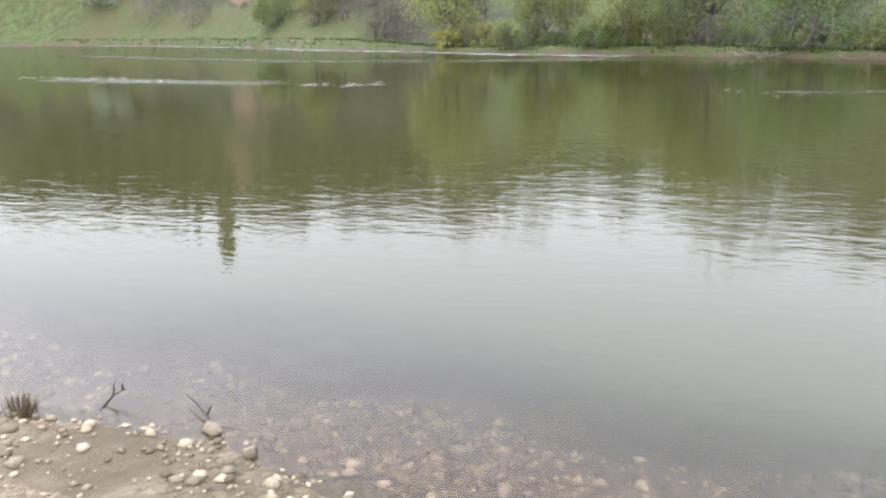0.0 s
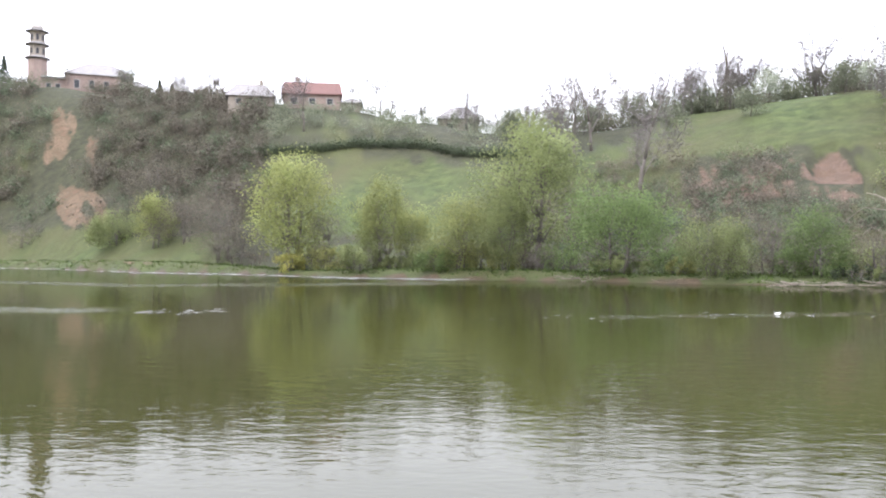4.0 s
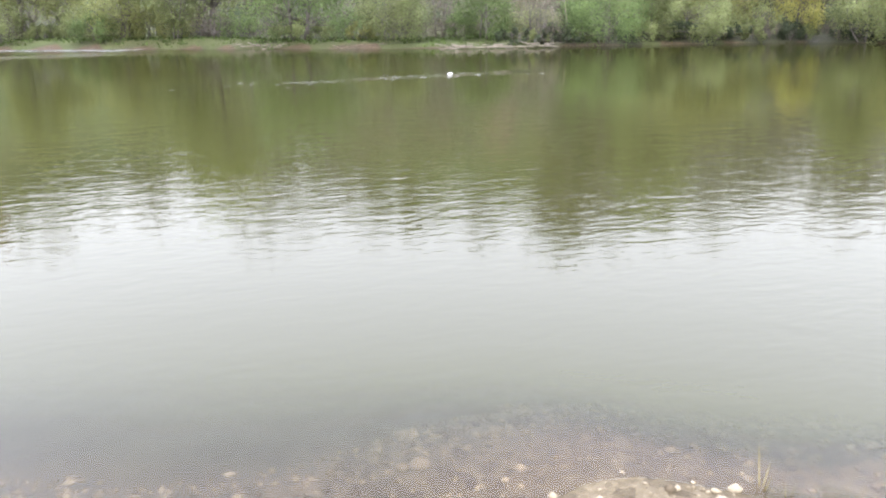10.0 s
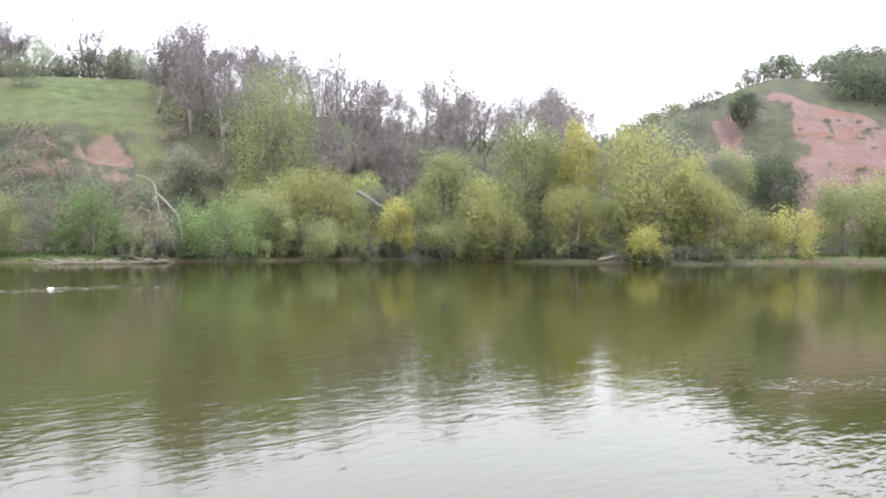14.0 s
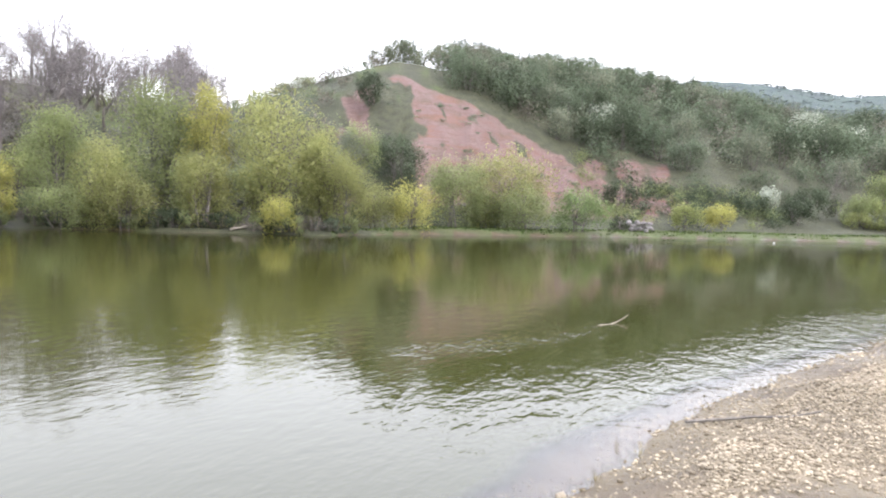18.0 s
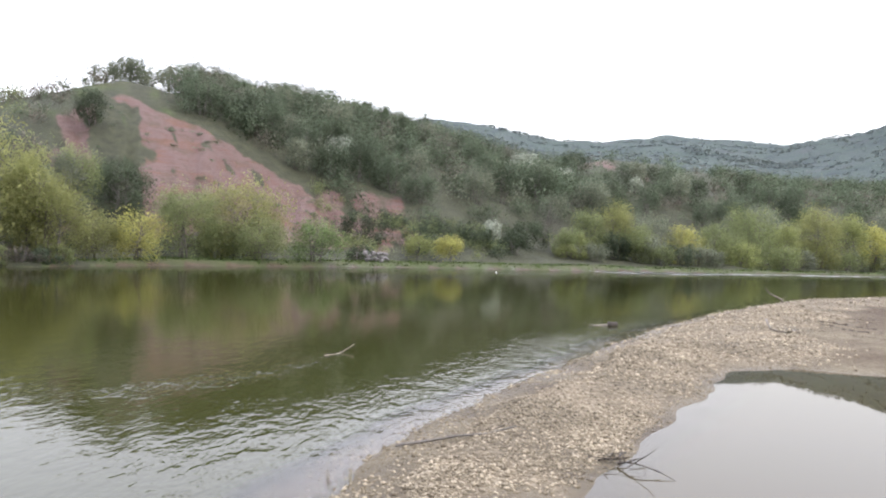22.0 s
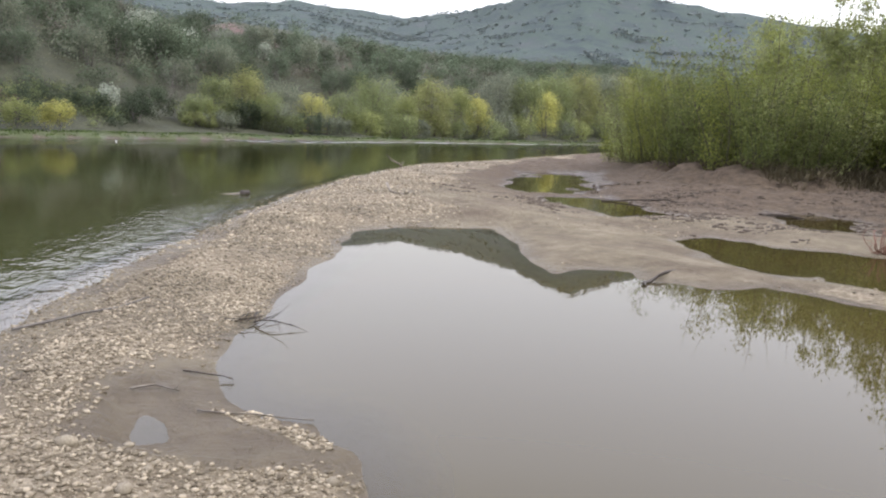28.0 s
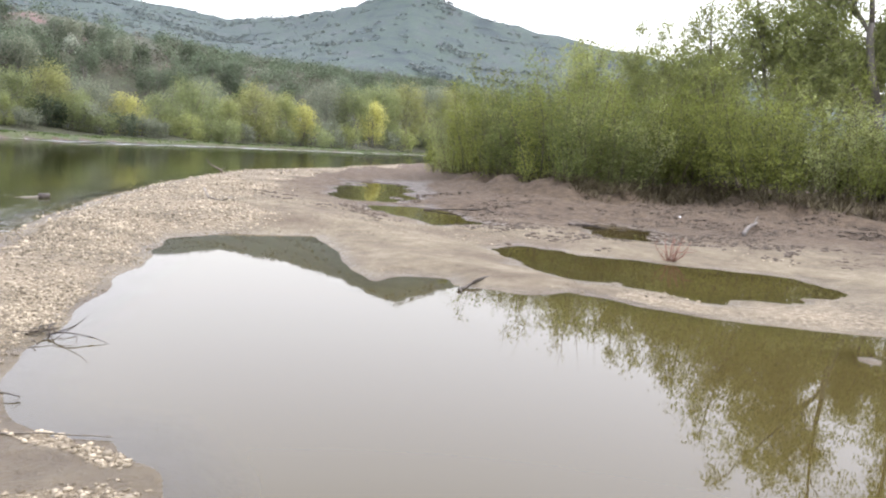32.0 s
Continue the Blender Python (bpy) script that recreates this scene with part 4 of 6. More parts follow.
def plant_bank():
    k = 0
    for rows in (BANK_LEFT, BANK_SLIDE, BANK_MID, BANK_CLIFF, BANK_FAR, BANK_END):
        for b, d, h, w, kind in rows:
            x, y = place(b, d)
            tall = kind in ("grey", "lime2", "green", "lime", "yellow", "blossom") and h > 1.25 * w
            k += 1
            if d < 82 and b > -81:
                x, y = place(b, d - (3.4 if -62 < b < -20 else 1.8))
            leafy(kind, x, y, h * 1.05, w * 1.06, 100 + k, 0.10 if tall else (0.22 if d in (85, 87) else 0.0), 0.55 if kind in ("twigs", "pale") or (h > 12 and d < 80) else (0.75 if kind in ("grey", "blossom") else 1.0))
    rng = np.random.RandomState(78)
    far = lambda b: float(interp(b, list(zip(FAR_BEARING, FAR_REACH)), 1))
    for i in range(58):                      # low growth between the bank trees, darker kinds for shade under the crowns
        b = 21 - 83 * (i + rng.rand()) / 58
        wooded = b < -22
        d = far(b) + rng.uniform(2.2, 6) + (3.0 if wooded else 0.0)
        x, y = place(b, d)
        kind = (("dark", "twigs", "green") if wooded else ("green", "twigs", "fresh", "mixed", "green", "twigs"))[int(rng.randint(3 if wooded else 6))]
        leafy(kind, x, y, rng.uniform(1.1, 2.4), rng.uniform(2.6, 4.6), 700 + i, 0, 0.6 if kind == "twigs" else 0.9)
    for i in range(30):                      # second rank behind them
        b = -23 - 39 * (i + rng.rand()) / 30
        x, y = place(b, far(b) + rng.uniform(9, 19))
        kind = ("green", "twigs", "grey", "green", "lime")[int(rng.randint(5))]
        leafy(kind, x, y, rng.uniform(3.0, 6.0), rng.uniform(3.2, 5.0), 800 + i, 0, 0.6 if kind == "twigs" else 0.9)
    for i in range(20):                      # small orchard trees along the brow
        b = 3.5 - 27 * (i + rng.rand()) / 20
        x, y = place(b, float(interp(b, CREST, 2)) - rng.uniform(1, 26) ** 1.0)
        leafy(("grey", "pale", "grey", "blossom", "grey")[i % 5], x, y, rng.uniform(3.0, 5.2), rng.uniform(2.8, 4.4), 860 + i, 0.2, 0.7)
    for i in range(14):                      # a thin row of budding fruit trees on the skyline
        b = 4 + 11 * (i + 0.6 * rng.rand()) / 14
        x, y = place(b, float(interp(b, CREST, 2)) - 1.5)
        leafy("pale" if i % 3 else "grey", x, y, rng.uniform(2.4, 3.8), rng.uniform(2.2, 3.2), 890 + i, 0.25, 0.45)
    for b, d, h, w, kind in ((29.4, 186, 7.5, 5.5, "grey"), (33.2, 190, 6.0, 4.0, "pale"), (38.6, 196, 5.0, 5.0, "pale"), (25.4, 176, 3.6, 4.5, "grey"), (24.0, 170, 3.2, 5.0, "pale"), (19.6, 134, 5.5, 6.5, "pale"), (5.0, 133, 4.5, 4.5, "grey")):
        x, y = place(b, d)
        leafy(kind, x, y, h, w, int(2000 + b * 10), 0.2, 0.6)
    for i in range(22):                      # round-headed trees on the crest above the clay cliff
        b = -63.5 - 22 * (i + 0.7 * rng.rand()) / 22
        x, y = place(b, float(interp(b, CREST, 2)) - rng.uniform(-1, 6))
        leafy(("grey", "grey", "wood", "grey", "pale")[i % 5], x, y, rng.uniform(3.2, 5.0) * (1.0 if b > -67.5 else 1.25), rng.uniform(3.8, 6.0), 910 + i, 0.28, 0.85)
    for i in range(46):                      # low growth added over the water's edge, dark to stand for shade there
        b = -20 - 42 * (i + rng.rand()) / 46
        x, y = place(b, far(b) + rng.uniform(0.9, 2.0))
        leafy(("dark", "green", "twigs", "dark")[i % 4], x, y, rng.uniform(0.6, 1.3), rng.uniform(2.0, 3.6), 940 + i, 0, 0.9)
    mid, top = (lambda b: float(interp(b, SHOULDER, 2))), (lambda b: float(interp(b, CREST, 2)))
    for i in range(78):                      # single crowns that stand out of the hillside wood
        b = -69.5 - 24 * (i + rng.rand()) / 78
        x, y = place(b, mid(b) + 5 + (top(b) - mid(b) - 6) * rng.rand())
        kind = ("wood", "wood", "dark", "grey", "wood", "twigs", "wood", "dark")[int(rng.randint(8))]
        leafy(kind, x, y, rng.uniform(4.0, 6.6), rng.uniform(4.0, 7.0), 1100 + i, 0.12, 0.7)
    for i in range(26):                      # trees on the flank and at the foot of the rounded hill
        b = -94 - 18 * (i + rng.rand()) / 26
        x, y = place(b, mid(b) + rng.uniform(12, 70))
        leafy(("dark", "wood", "grey", "wood")[i % 4], x, y, rng.uniform(5.0, 8.5), rng.uniform(5.0, 8.5), 1200 + i, 0.1, 0.7)
    # shrubs between the row of trunks close the far side of the river
    rng = np.random.RandomState(77)
    for i in range(34):
        b = -96 - 33 * (i + rng.rand()) / 34
        d = float(interp(b, list(zip(FAR_BEARING, FAR_REACH)), 1)) * 1.07 + rng.uniform(3, 14)
        x, y = place(b, d)
        leafy(("green", "dark", "grey", "lime")[int(rng.randint(4))], x, y, rng.uniform(3, 5.5) * d / 150, rng.uniform(6, 9) * d / 150, 300 + i, 0, 0.9)


def plant_bare():
    bare_models()
    rows = [(-0.7, 95, 11), (-3.2, 98, 10.4), (-2.0, 92, 9), (-6.6, 80, 11.4), (-18.0, 112, 8.6), (-23.3, 92, 10.5), (-14.7, 112, 6.2), (-26.9, 110, 7.5), (-32.7, 120, 8.7),
            (-35.6, 90, 10.2), (-30.2, 88, 7.5), (-40.9, 110, 9.6), (-44.8, 114, 8.6), (-50, 140, 8), (-53.2, 140, 5.6), (-24.3, 84, 7.9), (-38.4, 84, 7.6), (-43, 100, 8), (-22.2, 90, 9), (-25.3, 96, 9.5), (-9.5, 110, 5.5), (17.6, 118, 8.5), (1.5, 126, 6), (3.4, 128, 6), (-71.2, 150, 7), (-73.0, 158, 6)]
    for k, (b, d, h) in enumerate(rows):
        bare_tree(b, d, h * 1.3, k, k * 1.7)
    rng = np.random.RandomState(11)
    for k in range(105):                      # leafless wood on the slope behind the bank
        b, d = rng.uniform(-52, -23), rng.uniform(78, 150)
        bare_tree(b, d, rng.uniform(7, 14.5), k + 30, rng.rand() * 6)
    for k in range(52):                      # thin trees along the crest
        b = rng.uniform(-24, 30) if k % 2 else rng.uniform(-22, 2)
        bare_tree(b, float(interp(b, CREST, 2)) - rng.uniform(1, 10), rng.uniform(5.0, 10.0), k + 80, rng.rand() * 6)


def scrub(name, label, mat, spots, rng, size, per, squash=0.75):
    """Low scrub nobody could count: clumps of leaf sprays on the slope, as one mesh."""
    v, f, base, ns = [], [], 0, []
    zs = heights([q[0] for q in spots], [q[1] for q in spots])
    for (x, y, r), z in zip(spots, zs):
        n = int(per * (0.6 + 0.8 * rng.rand()))
        u = rng.normal(size=(n, 3))
        u /= np.linalg.norm(u, axis=1)[:, None]
        u *= (rng.rand(n) ** 0.55)[:, None] * r * (1 + 0.35 * np.sin(3 * np.arctan2(u[:, 1], u[:, 0]) + x))[:, None]
        c = u * np.array([1, 1, squash]) + np.array([x, y, z + r * squash * 0.55])
        a, b = leaf_quads(c, size * r, rng, 0, 0.7, True)
        a, q = soften(a, b, u / r + np.array([0, 0, 0.45]) + rng.normal(size=(n, 3)) * 0.2)
        v.append(a)
        ns.append(q)
        f.append(b + base)
        base += len(a)
    me = mesh_from(name, np.concatenate(v), np.concatenate(f), mat, False, np.concatenate(ns))
    return tagged(new(name, me), label, "shrubs", kind="stuff")


def spots(rng, n, b0, b1, d0, d1, r0, r1, keep=None):
    out = []
    while len(out) < n:
        b = rng.uniform(b0, b1)
        lo, hi = (d0(b) if callable(d0) else d0), (d1(b) if callable(d1) else d1)
        d = lo + (hi - lo) * rng.rand() ** 0.7
        if keep is None or keep(b, d):
            out.append((*place(b, d), rng.uniform(r0, r1)))
    return out


def plant_scrub():
    rng = np.random.RandomState(21)
    far = lambda b: float(interp(b, list(zip(FAR_BEARING, FAR_REACH)), 1))
    crest, mid = (lambda b: float(interp(b, CREST, 2))), (lambda b: float(interp(b, SHOULDER, 2)))
    # dense green wood behind the cliff edge and on the next hill
    wood = spots(rng, 760, -97, -69, lambda b: mid(b) + 3, lambda b: crest(b) + 4, 1.7, 3.7)
    scrub("hillside_wood", "dense dark green wood covering the hillside", LEAF_DARK, wood[:200], rng, 0.092, 340, 0.95)
    scrub("hillside_wood", "mid-green trees scattered through the hillside wood", LEAF_WOOD, wood[200:540], rng, 0.092, 340, 1.0)
    scrub("hillside_wood", "pale grey-green trees coming into leaf in the hillside wood", LEAF_GREY, wood[540:660], rng, 0.085, 330, 1.15)
    scrub("hillside_wood", "brownish trees still bare in the hillside wood", TWIGS, wood[660:], rng, 0.085, 280, 0.9)
    hill = spots(rng, 1000, -131, -93, lambda b: mid(b) + 10, lambda b: crest(b) + 4, 2.0, 4.4, lambda b, d: b < -106.5 or d < mid(b) + 55 or (b * 7.31 + d * 0.317) % 1 < 0.07)
    scrub("hill_scrub", "dark green scrub on the rounded hill across the river", LEAF_DARK, hill[:470], rng, 0.10, 220, 0.9)
    scrub("hill_scrub", "brown leafless scrub on the rounded hill", TWIGS, hill[470:610], rng, 0.10, 200, 0.8)
    scrub("hill_scrub", "greenish scrub on the rounded hill", LEAF_WOOD, hill[610:], rng, 0.10, 220, 0.9)
    # brambles and leafless thicket on the slope opposite
    bare = lambda b, d: abs(b - 33.2) > 1.6 + 0.8 * math.sin(d * 0.3)
    brown = spots(rng, 430, 20.5, 33, lambda b: far(b) + 11 + 6 * smooth((b - 23) / 3), lambda b: crest(b) - 7, 1.2, 2.7, bare)
    scrub("slope_thicket", "brown leafless thicket on the slope below the houses", TWIGS, brown[:350], rng, 0.085, 320, 0.9)
    scrub("slope_thicket", "green brambles among the brown thicket", LEAF_WOOD, brown[350:], rng, 0.09, 280)
    left = spots(rng, 330, 33, 48, lambda b: far(b) + 20, lambda b: crest(b) - 5, 1.4, 3.2, bare)
    scrub("slope_bushes", "soft green bushes on the slope below the church", LEAF_WOOD, left[:170], rng, 0.085, 320, 0.8)
    scrub("slope_bushes", "brownish bushes on the slope below the church", TWIGS, left[170:], rng, 0.085, 300, 0.8)
    hedge = [(*place(b, mid(b) + 6 + (22 - b) * 0.35), 1.0 + 0.5 * rng.rand()) for b in np.arange(2, 23, 0.22)]
    scrub("hedge", "dark hedge line across the meadow slope", LEAF_DARK, hedge, rng, 0.14, 150)
    upper = spots(rng, 120, 1, 24, lambda b: mid(b) + 12, lambda b: crest(b) - 3, 1.0, 2.0)
    scrub("slope_bushes", "green bushes below the houses on the crest", LEAF_GREY, upper, rng, 0.09, 260)
    wood2 = spots(rng, 330, -60, -22, lambda b: far(b) + 12, lambda b: crest(b) + 2, 1.0, 2.8)
    scrub("wood_undergrowth", "brown undergrowth between the leafless trees", TWIGS, wood2[:190], rng, 0.09, 240)
    scrub("wood_undergrowth", "green undergrowth between the leafless trees", LEAF_GREEN, wood2[190:], rng, 0.09, 230)
    brow = spots(rng, 190, -24, 3, lambda b: crest(b) - 14, lambda b: crest(b) + 2, 1.2, 3.4)
    scrub("brow_bushes", "green orchard bushes along the brow of the hill", LEAF_GREY, brow[:150], rng, 0.085, 320)
    scrub("brow_bushes", "brown leafless bushes along the brow of the hill", TWIGS, brow[150:], rng, 0.085, 280)
    ledge = spots(rng, 380, -25, 4, lambda b: far(b) + 9, lambda b: mid(b) + 8, 0.6, 1.7, lambda b, d: not (-22 < b < -16.5 and d > mid(b) - 9))
    scrub("ledge_scrub", "brown leafless scrub on the earthy slope", TWIGS, ledge[:240], rng, 0.08, 260)
    scrub("ledge_scrub", "green bushes on the earthy slope", LEAF_WOOD, ledge[240:], rng, 0.075, 320)
    top = spots(rng, 90, -90, -63.5, lambda b: crest(b) - 8, lambda b: crest(b) + 1, 1.0, 2.2)
    scrub("crest_trees", "grey-green trees along the crest above the cliff", LEAF_GREY, top, rng, 0.10, 360, 1.0)
    face = spots(rng, 90, -88, -61, lambda b: far(b) + 14, lambda b: mid(b) - 2, 0.25, 0.7)
    scrub("cliff_tufts", "small dark shrubs and grass tufts on the clay cliff", LEAF_WOOD, face, rng, 0.16, 120, 0.5)
    lower = spots(rng, 60, -92, -81, lambda b: far(b) + 9, lambda b: mid(b) + 3, 0.7, 1.9)
    scrub("cliff_bushes", "dark bushes covering the lower end of the clay slope", LEAF_DARK, lower, rng, 0.10, 280)
    flank = spots(rng, 80, -63.5, -51, lambda b: mid(b) - 14, lambda b: crest(b) + 1, 0.8, 2.2)
    scrub("flank_bushes", "grey-green bushes on the grassy flank of the clay hill", LEAF_WOOD, flank[:50], rng, 0.09, 280)
    scrub("flank_bushes", "brown bare bushes on the grassy flank of the clay hill", TWIGS, flank[50:], rng, 0.09, 240)
    foot = spots(rng, 60, -92, -78, lambda b: far(b) + 9, lambda b: mid(b) + 4, 0.7, 1.7)
    scrub("cliff_foot_bushes", "dark bushes at the foot of the clay cliff", LEAF_GREEN, foot, rng, 0.10, 260)
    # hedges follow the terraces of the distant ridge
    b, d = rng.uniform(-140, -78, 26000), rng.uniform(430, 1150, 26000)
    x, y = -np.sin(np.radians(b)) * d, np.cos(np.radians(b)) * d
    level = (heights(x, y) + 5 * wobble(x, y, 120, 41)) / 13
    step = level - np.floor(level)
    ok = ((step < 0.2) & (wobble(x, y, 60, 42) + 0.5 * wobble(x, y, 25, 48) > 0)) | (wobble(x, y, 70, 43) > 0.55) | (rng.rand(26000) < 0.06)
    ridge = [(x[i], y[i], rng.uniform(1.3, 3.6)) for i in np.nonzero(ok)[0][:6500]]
    scrub("far_woods", "hedges and woods on the distant ridge, tinted blue-grey as haze", LEAF_FAR, ridge[:4000], rng, 0.34, 26, 0.45)
    scrub("far_woods", "bushes and orchards on the distant ridge, paled as haze", LEAF_HAZE, ridge[4000:], rng, 0.34, 26, 0.45)


def plant_island():
    """The willow thicket on the sandy island: many thin upright stems under narrow leaves."""
    rng = np.random.RandomState(31)
    rows = [(-127.9, 50, 3.4), (-128.8, 46, 4.6), (-130, 43, 5.3), (-131.3, 40, 5.7), (-132.6, 38, 6.1), (-134.3, 36, 6.3), (-136, 34, 6.0), (-137.8, 33, 5.7), (-139.5, 34, 5.9), (-141.3, 35, 5.8), (-143.2, 35.5, 5.7),
            (-145, 36, 5.8), (-147, 35, 5.6), (-149, 33.5, 5.5), (-151, 33, 5.3), (-153.5, 33, 5.3), (-156, 33, 5.2), (-158.5, 33, 5.3), (-161, 33.5, 5.2), (-163.5, 34, 5.2), (-157, 39, 6.4), (-161.5, 40, 6.4), (-133.5, 42, 6.9), (-136.5, 40, 6.8), (-140, 40, 6.8), (-144, 41, 6.9), (-148, 41, 6.6), (-152, 40, 6.4), (-130.5, 47, 6.2)]
    for k, (b, d, h) in enumerate(rows):
        x, y = place(b, d)
        thicket(x, y, h * rng.uniform(0.78, 1.2), 4.6 if b > -142 else 4.2, 500 + k, LEAF_LIME if k % 7 == 1 else (LEAF_THICKET if not -138 < b < -131.5 or k % 3 == 0 else LEAF_SHRUB), 0.75 if b < -143 else 1.0)
    for b, d, h, w, seed in ((-149.5, 45, 15.0, 11, 71), (-141.0, 47, 11.0, 4.5, 72), (-145, 45, 13.5, 5, 73), (-156, 44, 20.5, 8, 74), (-160.5, 46, 21, 8, 75), (-137.5, 46, 9.5, 4, 76), (-153, 46, 16, 8, 77)):
        x, y = place(b, d)
        weeping(x, y, h, w, seed)


def thicket(x, y, h, w, seed, leafage, sparse=1.0):
    rng = np.random.RandomState(seed)
    root = tagged(new("willow_thicket"), "upright willow shrub with narrow green leaves on the sandy bank", "bush", group="willow thicket on the island")
    root.location = (x, y, height(x, y) - 0.05)
    paths, cs = [], []
    for i in range(38):
        a, r = rng.uniform(0, 6.283), w * 0.42 * math.sqrt(rng.rand())
        p = Vector((r * math.cos(a), r * math.sin(a), 0))
        hh = h * rng.uniform(0.45, 1.0) * (1 - 0.45 * (r / (w * 0.42)) ** 3)
        q = p + Vector((math.cos(a) * hh * 0.22 + rng.normal() * 0.35, math.sin(a) * hh * 0.22 + rng.normal() * 0.35, hh))
        st = bent(rng, p, q, rng.uniform(0.012, 0.03), 0.004, 0.04, 5)
        paths.append(st)
        for k in range(8):
            t = rng.uniform(0.02 if sparse == 1 else 0.16, 0.97)
            b = p + (q - p) * t
            e = b + Vector((rng.normal() * 0.35, rng.normal() * 0.35, rng.uniform(0.15, 0.6)))
            paths.append([(b, 0.008), (e, 0.003)])
            m = int(32 * sparse)
            u = rng.rand(m)[:, None]
            cs.append(np.array(b) * (1 - u) + np.array(e) * u + rng.normal(size=(m, 3)) * 0.17)
        m = int(40 * sparse)
        u = ((0.05 if sparse == 1 else 0.25) + 0.7 * rng.rand(m))[:, None]
        cs.append(np.array(p) * (1 - u) + np.array(q) * u + rng.normal(size=(m, 3)) * 0.2)
    vs, fs = tubes(paths, 4)
    tagged(part("stemwork", mesh_from("stemwork", vs, fs, STEM), root, "thin grey-brown stems"), kind="stuff")
    cs = np.concatenate(cs)
    v, f = leaf_quads(cs, 0.115, rng, 0.0, 0.27, True)
    v, nrm = soften(v, f, cs * np.array([1 / w, 1 / w, 0.35 / h]) + rng.normal(size=cs.shape) * 0.3 + np.array([0, 0, 0.15]))
    tagged(part("foliage", mesh_from("foliage", v, f, leafage, False, nrm), root), kind="stuff")
    return root


def weeping(x, y, h, w, seed):
    """A tall half-bare willow with long hanging twigs behind the thicket."""
    rng = np.random.RandomState(seed)
    root = tagged(new("tall_willow"), "tall thin-leaved willow with hanging twigs behind the thicket", "tree")
    root.location = (x, y, height(x, y) - 0.05)
    paths = [[(c * (h / 10.5), r * h / 10) for c, r in q] for q in bare_paths(rng, 10.0, 0.72, 4, 0.12)]
    ends = [q[-1][0] for q in paths if q[0][1] < 0.0085 * h]
    cs = []
    for e in ends:
        for k in range(8 if h < 16 else 11):
            q = e + Vector((rng.normal() * 0.9, rng.normal() * 0.9, -rng.uniform(-0.8, 2.2)))
            paths.append([(e, 0.008), ((e + q) * 0.5 + Vector((rng.normal() * 0.15, rng.normal() * 0.15, 0.1)), 0.006), (q, 0.003)])
            u = rng.rand(34)[:, None]
            cs.append(np.array(e) * (1 - u) + np.array(q) * u + rng.normal(size=(34, 3)) * 0.2)
    vs, fs = tubes(paths[:1], 7)
    part("trunk", mesh_from("trunk", vs, fs, BARK), root)
    vs, fs = tubes(paths[1:], 5)
    tagged(part("branchwork", mesh_from("branchwork", vs, fs, BARK), root), kind="stuff")
    v, f = leaf_quads(np.concatenate(cs), 0.17, rng, 0.8, 0.3, True)
    tagged(part("crown", mesh_from("crown", v, f, LEAF_LIME, False), root), kind="stuff")


plant_bank()
plant_bare()
plant_scrub()
plant_island()


# ---- stones, driftwood and litter by the water ----
STONE = grained("pale_river_stone", (0.14, 0.115, 0.078), (0.31, 0.268, 0.190), 5, 0.8, 0.2, vary=0.3)
GRAVEL_BITS = leaves_mat("mixed_gravel", (0.115, 0.093, 0.062), (0.42, 0.360, 0.255), 0.0)
RUBBLE = grained("grey_rubble", (0.10, 0.092, 0.085), (0.20, 0.188, 0.175), 4)
# clod colour holds the small shadows of the trodden mud
CLOD = grained("shadow_dark_mud", (0.040, 0.030, 0.021), (0.092, 0.072, 0.051), 8)
STRAW_DARK = leaves_mat("dead_grass_and_roots", (0.05, 0.042, 0.025), (0.13, 0.11, 0.065), 0.2)
PLASTER = grained("pinkish_plaster", (0.22, 0.165, 0.140), (0.31, 0.245, 0.212), 1.2, 0.9, 0.2)
PLASTER_PALE = grained("cream_plaster", (0.22, 0.19, 0.155), (0.32, 0.285, 0.24), 1.2, 0.9, 0.2)
TILE = grained("red_roof_tiles", (0.115, 0.062, 0.052), (0.175, 0.102, 0.088), 2.0, 0.8, 0.4, stretch=(1, 1, 4))
SLATE = grained("grey_roof_sheets", (0.16, 0.15, 0.145), (0.29, 0.28, 0.27), 2.0, 0.7, 0.3)
PANE = grained("dark_window_glass", (0.02, 0.022, 0.025), (0.06, 0.065, 0.07), 3, 0.15, 0.0)
TRIM = grained("white_window_trim", (0.33, 0.31, 0.29), (0.45, 0.43, 0.40), 3)
PLASTIC = grained("white_plastic", (0.66, 0.66, 0.64), (0.8, 0.8, 0.78), 4, 0.4, 0.05)
RED_STEM = grained("reddish_twig_bark", (0.16, 0.07, 0.05), (0.27, 0.14, 0.10), 6)
STRAW = leaves_mat("dry_grass_blades", (0.17, 0.14, 0.075), (0.30, 0.26, 0.15), 0.3)
GRASS = leaves_mat("bank_grass_blades", (0.04, 0.06, 0.018), (0.09, 0.125, 0.04), 0.3)


